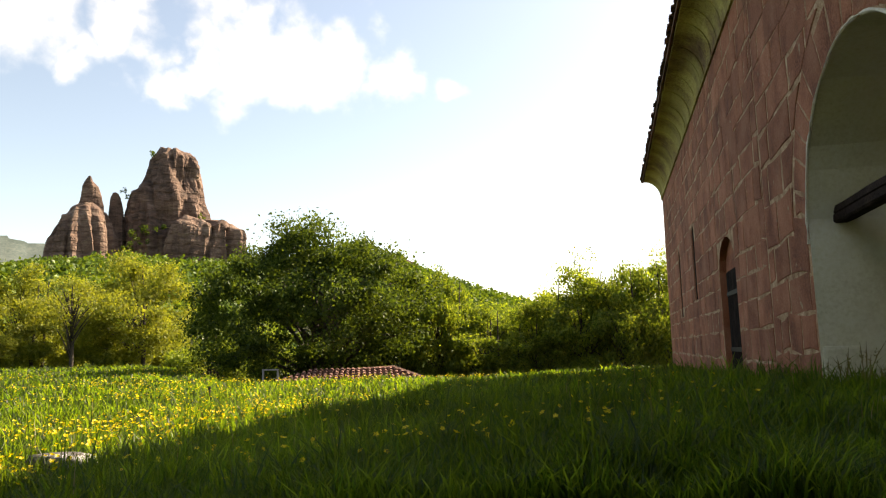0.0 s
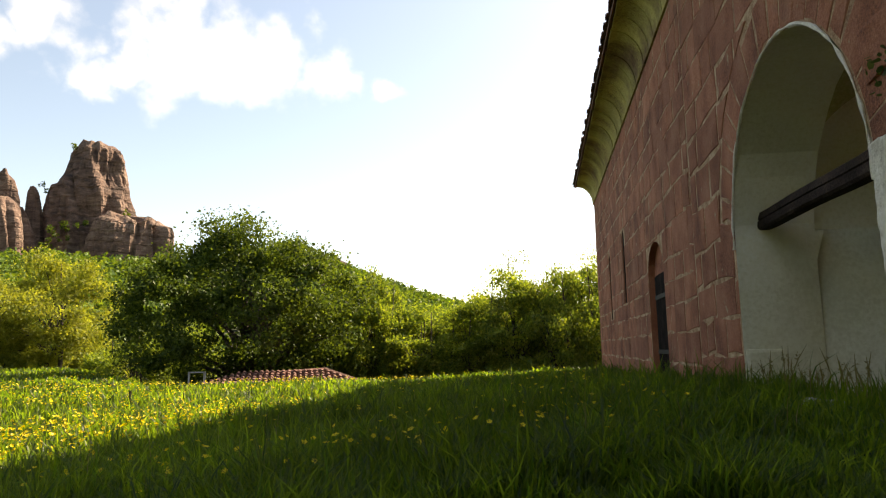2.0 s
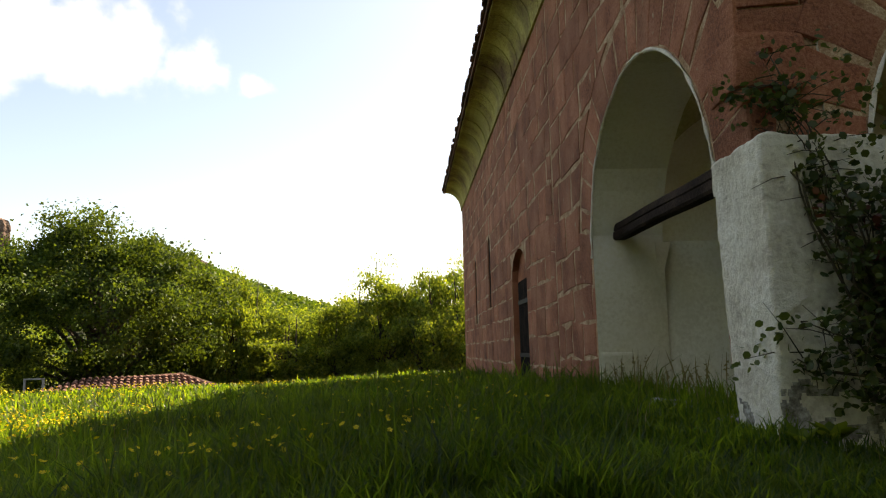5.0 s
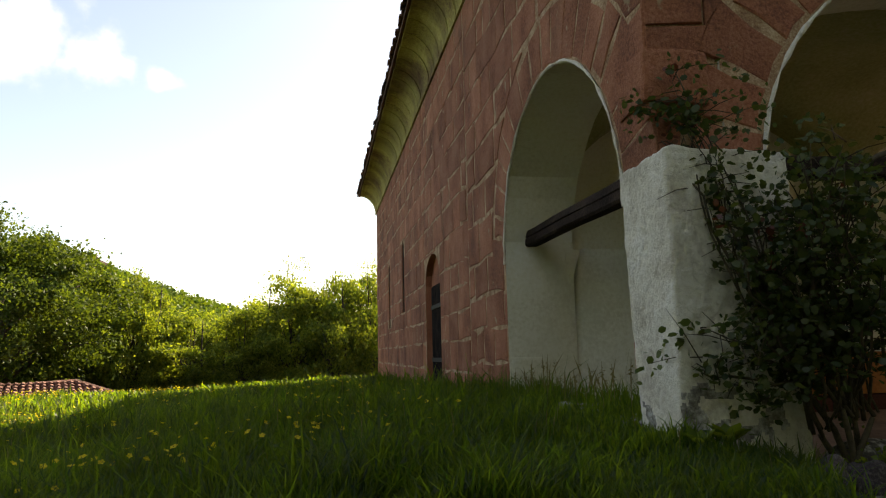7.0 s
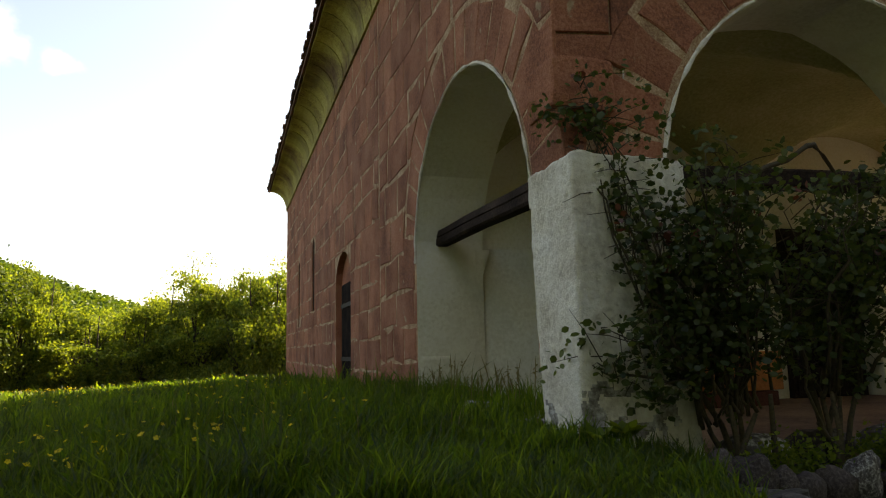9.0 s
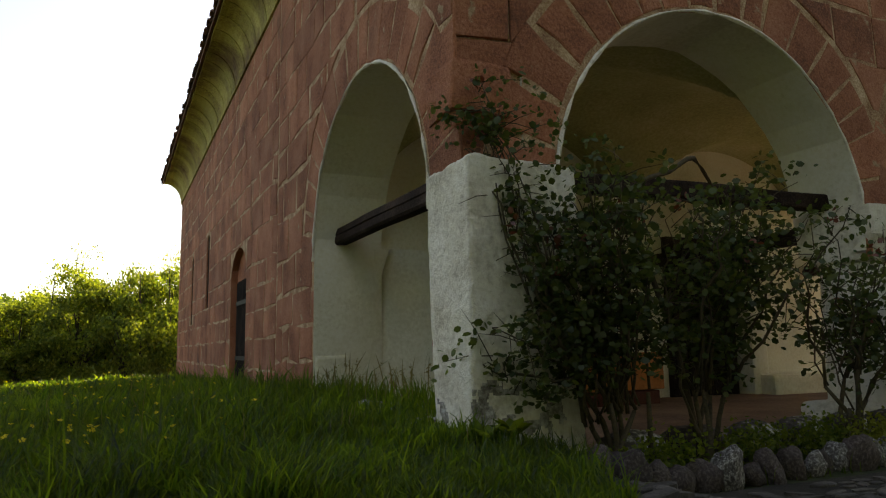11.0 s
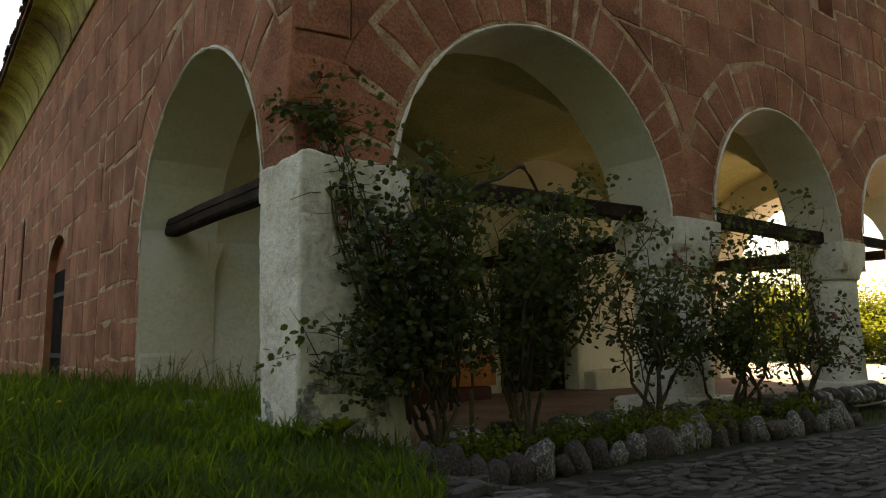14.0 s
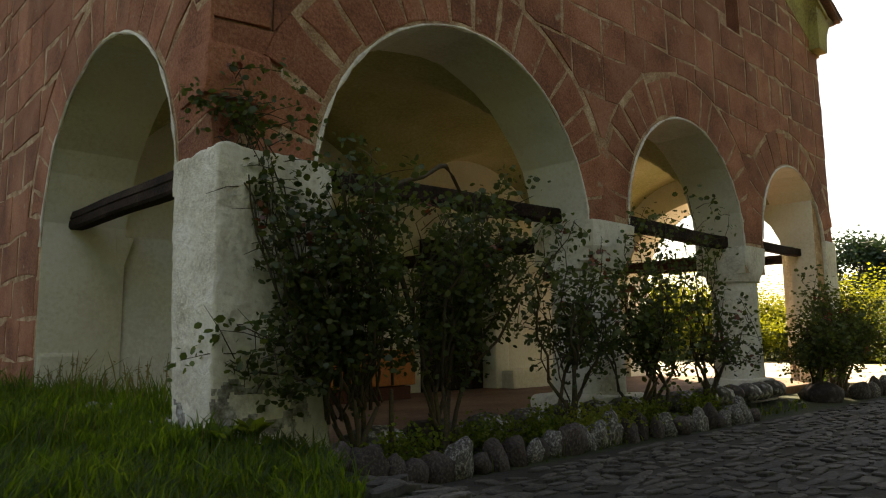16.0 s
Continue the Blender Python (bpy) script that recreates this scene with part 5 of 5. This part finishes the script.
# ---- roses ----
def rose_bush(base, spans, leaves, seed, label, leaf=0.042, red=16, bare=0.2):
    """Thorny stems that rise from the bed and arch over, with leaf sprays along their upper parts."""
    rng = np.random.default_rng(seed)
    bx, by = base
    bz = float(ground_z(bx, by))
    bush = thing("rose_bush", (bx, by, bz), label, "rose bush", "rose bushes along the porch")
    pts, reds = [], []
    left, right = min(q[0] for q in spans), max(q[1] for q in spans)
    forks = []
    for k in range(6):
        foot = Vector((bx + rng.normal() * 0.06, by + rng.normal() * 0.04, bz - 0.05))
        fork = Vector((bx + (left + (right - left) * (k + 0.5) / 6 - bx) * 0.42, by + rng.normal() * 0.07, bz + rng.uniform(0.28, 0.55)))
        bow = foot.lerp(fork, 0.5) + Vector((rng.normal() * 0.03, rng.normal() * 0.03, 0.06))
        v, f = tube([foot, foot.lerp(bow, 0.6), bow, bow.lerp(fork, 0.55), fork], [0.019, 0.017, 0.015, 0.014, 0.011], 6)
        part_of("main_cane", mesh_data("main_cane", v, f, M_stem, smooth=True), bush)
        forks.append(fork)
    for x0, x1, z0, z1, n in spans:
        for _ in range(n):
            tip = Vector((rng.uniform(x0, x1), (by + rng.normal() * 0.16) if z1 < 2.1 or x1 > 3 else BY - 0.1, rng.uniform(z0, z1)))
            foot = min(forks, key=lambda q: abs(q.x - bx - (tip.x - bx) * 0.45) + rng.uniform(0, 0.12))
            mid = foot.lerp(tip, 0.5) + Vector((rng.normal() * 0.12, rng.normal() * 0.06, 0.10 + 0.10 * rng.normal()))
            path = []
            for t in np.linspace(0, 1, 9):
                p = foot * (1 - t) ** 2 + mid * 2 * t * (1 - t) + tip * t * t
                path.append(p + Vector((rng.normal(), rng.normal(), rng.normal())) * 0.020)
            r0 = rng.uniform(0.005, 0.011)
            vs, fs = tube(path, [r0 * (1.1 - 0.85 * t) for t in np.linspace(0, 1, 9)], 5)
            for t in np.linspace(bare, 1.0, 11):
                p = foot * (1 - t) ** 2 + mid * 2 * t * (1 - t) + tip * t * t
                # side twig with a spray
                q = p + Vector((rng.normal() * 0.13, rng.normal() * 0.09, rng.normal() * 0.09 + 0.02))
                v, f = tube([p, (p + q) / 2 + Vector((0, 0, 0.015)), q], [0.004, 0.003, 0.0015], 3)
                o = len(vs)
                vs += v
                fs += [tuple(i + o for i in g) for g in f]
                pts.append(np.array(q) + rng.normal(size=(int(leaves * 1.15), 3)) * np.array([0.045, 0.042, 0.040]))
            part_of("stem", mesh_data("stem", vs, fs, M_stem, smooth=True), bush)
            if rng.random() < red / 100:
                reds.append(np.array(tip) + rng.normal(size=(9, 3)) * 0.03)
    pts = np.concatenate(pts)
    # the pier's outer face stays clear but for two low sprays
    pts = pts[(pts[:, 0] > AX + 0.14) | (pts[:, 2] > 1.95) | (pts[:, 2] < 1.0)]
    v, f = leaf_cloud(pts, leaf, rng, 0.6, 0.8, 0.40, True)
    part_of("foliage", mesh_data("foliage", v, f, M_rose), bush, "dark green rose leaves")
    if reds:
        v, f = leaf_cloud(np.concatenate(reds), leaf * 0.9, rng, 0.6, 0.8, 0.40, True)
        part_of("young_leaves", mesh_data("young_leaves", v, f, M_red_leaf), bush, "reddish young leaves")


rose_bush((2.75, 3.32), [(2.3, 3.2, 1.25, 1.9, 12), (2.34, 2.7, 1.0, 1.9, 9), (2.0, 2.12, 0.82, 0.98, 3), (2.02, 2.1, 1.42, 1.5, 1), (2.4, 3.0, 0.95, 1.7, 8), (2.06, 2.24, 1.95, 2.38, 11)], 10, 1, "dense dark rose bush climbing the corner pier", bare=0.22)
rose_bush((3.3, 3.34), [(2.95, 4.0, 1.3, 1.85, 13), (3.1, 3.8, 1.0, 1.6, 9), (3.5, 4.1, 1.5, 1.95, 6)], 10, 2, "dense dark rose bush before the porch", bare=0.22)
rose_bush((4.45, 3.30), [(4.0, 4.9, 1.0, 1.7, 11), (4.3, 5.2, 0.8, 1.4, 7)], 6, 3, "open rose bush with long bare stems")
rose_bush((5.5, 3.28), [(5.0, 6.0, 1.0, 1.7, 15), (4.9, 5.7, 0.8, 1.3, 9), (5.75, 6.1, 1.7, 2.0, 4)], 8, 4, "rose bush before the column")
rose_bush((6.45, 3.25), [(6.0, 7.0, 0.6, 1.25, 12), (6.2, 6.6, 1.2, 2.0, 4)], 6, 5, "low open rose bush before the porch")
rose_bush((9.6, 3.2), [(8.75, 10.2, 0.6, 1.5, 34), (9.4, 11.2, 0.8, 1.45, 28)], 9, 6, "broad rose bush beside the far arch")
rose_bush((9.1, 3.22), [(8.55, 9.6, 0.5, 1.2, 22)], 9, 8, "broad rose bush beside the far arch")
rose_bush((11.6, 3.1), [(10.8, 12.6, 0.7, 1.45, 26)], 9, 7, "broad rose bush beside the far pier")


def dead_cane():
    """A thick bare cane that arches over the second rose bush."""
    cane = thing("rose_cane", (3.3, 3.34, float(ground_z(3.3, 3.34))), "thick bare rose cane arching over the bushes", "rose cane")
    path = [Vector(q) for q in ((3.3, 3.34, 0.2), (3.22, 3.42, 0.9), (3.0, 3.44, 1.5), (2.96, 3.42, 1.74), (3.08, 3.4, 1.82), (3.24, 3.4, 1.87), (3.38, 3.4, 1.96), (3.43, 3.4, 1.97), (3.49, 3.4, 1.91), (3.57, 3.4, 1.80), (3.62, 3.42, 1.70))]
    v, f = tube(path, [0.02, 0.018, 0.016, 0.015, 0.015, 0.014, 0.016, 0.017, 0.012, 0.010, 0.005], 6)
    part_of("stem", mesh_data("stem", v, f, M_stem, smooth=True), cane)


dead_cane()


def low_plant(x, y, seed, mat, label):
    rng = np.random.default_rng(seed)
    z = float(ground_z(x, y))
    b = thing("sedum_plant", (x, y, z), label, "plant")
    pts = np.array([x, y, z + 0.15]) + rng.normal(size=(900, 3)) * np.array([0.13, 0.07, 0.055])
    pts[:, 2] = np.maximum(pts[:, 2], z)
    v, f = leaf_cloud(pts, 0.028, rng, 1.0, 1.0, 0.4)
    part_of("leaves", mesh_data("leaves", v, f, mat), b)


low_plant(4.55, 3.17, 1, M_yellow, "low yellow-green stonecrop between the stones")
low_plant(4.95, 3.17, 2, M_yellow, "low yellow-green stonecrop between the stones")
low_plant(5.3, 3.2, 4, M_hedge, "low green plant in the rose bed")
low_plant(4.2, 3.3, 5, M_hedge, "low green plant in the rose bed")
low_plant(2.9, 3.2, 6, M_hedge, "low green plant in the rose bed")
low_plant(6.2, 3.2, 7, M_hedge, "low green plant in the rose bed")
low_plant(3.6, 3.25, 3, M_hedge, "low green plant in the rose bed")


# ---- grass and flowers ----
def lawn_points(n, rng, d0, d1, power, a0=-50, a1=86):
    az = np.radians(rng.uniform(a0, a1, n))
    d = d0 * (d1 / d0) ** (rng.uniform(0, 1, n) ** power)
    x, y = 0.3 + d * np.sin(az), 0.3 + d * np.cos(az)
    inside = (x > AX - 0.02) & (y > BY - 0.35) & ~((x < AX + 0.42) & (y > 4.1) & (y < 6.6))
    paved = (x > 2.3 + 0.6 * (y - 2.97) + 0.05 * np.sin(y * 9)) & (y < 2.98)
    bed = (x > 2.4) & (y > 2.9) & (y < 3.5) & (rng.uniform(0, 1, n) < 0.8)
    right = (x > 8.2) & (y < 3.3)
    stone = np.hypot((x + 3.75) * 0.8, y - 4.75) < 0.30
    keep = ~(inside | paved | bed | right | stone) & (y > 1.2)
    return x[keep], y[keep], d[keep]


def blades(name, n, d0, d1, power, height, width, mat, seed, label, bend=0.5):
    rng = np.random.default_rng(seed)
    x, y, d = lawn_points(n, rng, d0, d1, power)
    n = len(x)
    z = ground_z(x, y) - 0.01
    tuft = np.array([noise.noise(Vector((a * 0.9, b * 0.9, 0))) for a, b in zip(x, y)])
    fine = np.array([noise.noise(Vector((a * 3.1, b * 3.1, 5))) for a, b in zip(x, y)])
    near_wall = np.exp(-np.clip(AX - x, 0, 9) / 0.35) * (x < AX)
    h = height * rng.uniform(0.4, 1.3, n) * (1 + 0.7 * tuft + 0.9 * fine) * (1 + 0.4 * near_wall * (y > 7)) * (1 - 0.45 * smooth01((x - 0.9) / 0.6) * smooth01((4.3 - y) / 0.5))
    w = width * rng.uniform(0.7, 1.4, n) * np.clip(d / 6, 0.8, 4.5)
    a = rng.uniform(0, 2 * np.pi, n)
    lean = np.stack([np.cos(a), np.sin(a)], -1) * (h * rng.uniform(0.1, bend * 1.6, n))[:, None]
    b = a + np.pi / 2 + rng.normal(size=n) * 0.5
    side = np.stack([np.cos(b), np.sin(b)], -1) * (w / 2)[:, None]
    p = np.stack([x, y], -1)
    v = np.zeros((n, 5, 3))
    v[:, 0, :2], v[:, 0, 2] = p - side, z
    v[:, 1, :2], v[:, 1, 2] = p + side, z
    v[:, 2, :2], v[:, 2, 2] = p + lean * 0.35 + side * 0.8, z + h * 0.6
    v[:, 3, :2], v[:, 3, 2] = p + lean * 0.35 - side * 0.8, z + h * 0.6
    v[:, 4, :2], v[:, 4, 2] = p + lean, z + h * (1 - 0.25 * rng.uniform(0, 1, n))
    i = np.arange(n)[:, None] * 5
    quads = (i + np.array([[0, 1, 2, 3]])).tolist()
    tris = (i + np.array([[3, 2, 4]])).tolist()
    ob = new(name, mesh_data(name, v.reshape(-1, 3), quads + tris, mat))
    tagged(ob, label, "grass", kind="stuff")


blades("meadow_grass", 165000, 2.1, 11, 1.0, 0.15, 0.0095, M_grass, 1, "fresh green meadow grass")
blades("meadow_grass_far", 220000, 9, 60, 1.0, 0.14, 0.011, M_grass, 2, "fresh green meadow grass")
blades("tall_meadow_grass", 46000, 2.4, 16, 0.9, 0.23, 0.0095, M_grass, 4, "tall arching blades in the meadow grass", 0.7)
blades("grass_stalks", 700, 3.0, 14, 1.0, 0.30, 0.004, M_seed, 3, "dry grass stalks among the meadow", 0.3)


def flowers():
    rng = np.random.default_rng(9)
    az0, az1 = -48, 14
    x, y, d = lawn_points(9500, rng, 2.9, 30, 0.55, az0, az1)
    patch = np.array([noise.noise(Vector((a * 0.35, b * 0.35, 9.0))) for a, b in zip(x, y)])
    keep = (patch + rng.uniform(-0.35, 0.35, len(x)) > 0.0) & ((x < -3.0) | (rng.uniform(0, 1, len(x)) < 0.2)) & (x < 1.2)
    x, y, d = x[keep], y[keep], d[keep]
    z = ground_z(x, y)
    vs, fs, idx = [], [], []
    for a, b, c, q in zip(x, y, z, d):
        h = rng.uniform(0.12, 0.22)
        r = rng.uniform(0.011, 0.018) * (1 + 0.02 * q)
        tx, ty = rng.normal() * 0.03, rng.normal() * 0.03
        o = len(vs)
        vs += [(a - 0.002, b, c), (a + 0.002, b, c), (a + tx, b + ty, c + h)]
        fs.append((o, o + 1, o + 2))
        idx.append(1)
        n = Vector((rng.normal() * 0.5, rng.normal() * 0.5 - 0.3, 1)).normalized()
        s = n.orthogonal().normalized()
        t = n.cross(s)
        ctr = Vector((a + tx, b + ty, c + h))
        for k in range(5):
            w0, w1, w2 = (2 * math.pi * (k + e) / 5 for e in (0.05, 0.5, 0.95))
            o = len(vs)
            vs.append(tuple(ctr - n * r * 0.3))
            for w, e in ((w0, 0.8), (w1, 1.1), (w2, 0.8)):
                vs.append(tuple(ctr + (s * math.cos(w) + t * math.sin(w)) * r * e + n * r * 0.15))
            fs.append((o, o + 1, o + 2, o + 3))
            idx.append(0)
    ob = new("buttercups", mesh_data("buttercups", vs, fs, [M_petal, M_grass], idx))
    tagged(ob, "yellow buttercups scattered through the meadow", "flowers", kind="stuff")


flowers()


def sill_weeds():
    """Dry seed stalks and broad weeds at the foot of the porch."""
    rng = np.random.default_rng(17)
    for k in range(26):
        x, y = rng.uniform(1.85, 2.15), rng.uniform(4.25, 6.3)
        z = float(ground_z(x, y))
        h = rng.uniform(0.22, 0.42)
        lean = Vector((rng.normal() * 0.06, rng.normal() * 0.08, 0))
        path = [Vector((x, y, z)) + lean * t * t + Vector((0, 0, h * t)) for t in (0, 0.4, 0.75, 1.0)]
        v, f = tube(path, [0.0022, 0.002, 0.004, 0.001], 4)
        stalk = thing("seed_stalk", (x, y, z), "dry grass stalk with a seed head by the porch sill", "grass", "seed stalks by the porch")
        part_of("stalk", mesh_data("stalk", v, f, M_seed), stalk)
        pts = np.array(path[2]) + np.array([0, 0, 1.0]) * np.linspace(-0.1, 0.1, 16)[:, None] * h
        v, f = leaf_cloud(pts, 0.022, rng, 1.0, 0.2, 0.2)
        part_of("seed_head", mesh_data("seed_head", v, f, M_seed), stalk)
    for k, (x, y, s) in enumerate(((2.12, 3.38, 0.16), (1.95, 3.32, 0.13), (1.88, 4.6, 0.14), (1.9, 5.6, 0.13), (2.5, 3.2, 0.12))):
        z = float(ground_z(x, y))
        weed = thing("broad_weed", (x, y, z), "broad-leaved green weed at the foot of the pier", "weed", "weeds at the foot of the porch")
        n = 26
        a = rng.uniform(0, 2 * math.pi, n)
        vs, fs = [], []
        for w in a:
            d = Vector((math.cos(w), math.sin(w), rng.uniform(0.5, 2.2))).normalized()
            side = d.cross(Vector((0, 0, 1))).normalized()
            ln = s * rng.uniform(0.6, 1.35)
            o = len(vs)
            base = Vector((x, y, z))
            for t, q in ((0, 0.02), (0.35, 0.16), (0.7, 0.13), (1.0, 0.0)):
                p = base + d * ln * t - Vector((0, 0, 0.35 * ln * t * t))
                vs += [tuple(p - side * ln * q), tuple(p + side * ln * q)]
            for j in range(3):
                fs.append((o + 2 * j, o + 2 * j + 1, o + 2 * j + 3, o + 2 * j + 2))
        part_of("leaves", mesh_data("leaves", vs, fs, M_hedge), weed)


sill_weeds()

# ---- the many pieces of walls and paving ----
SEAM = 8.32
lay_blocks(BY - 0.012, SEAM, -0.1, CORNICE, [ARCH1], [], [], onA, side_wall, 10.5, 4, True, white=[(3.6, 4.07, 1.86)])
lay_blocks(SEAM + 0.02, BACK, -0.1, CORNICE, [], [(SIDE_DOOR[0] - 0.01, SIDE_DOOR[1] + 0.01, -1, SIDE_DOOR[2] + 0.4)] + [(a - 0.01, b + 0.01, c - 0.01, d + 0.01) for a, b, c, d in SLITS], [], onA, side_wall, 10.5, 1, True,
           white=[(3.6, 4.07, 1.86)])
gable = [((-SLOPE, -1), -SLOPE * BX - CORNICE - 0.35 + 0.0), ((SLOPE, -1), SLOPE * AX - CORNICE - 0.35)]
lay_blocks(AX - 0.012, BX + 0.01, 1.5, RIDGE + 0.3, ARCHES, [(8.41, 8.79, 4.55, 5.21)], gable, onB, front_wall, 99, 2, False, height=(0.28, 0.48),
           white=[(2.0, 2.67, 1.86), (11.1, 11.6, 2.2), (5.3, 6.1, 1.86), (8.4, 9.1, 1.9)])
make_paving()
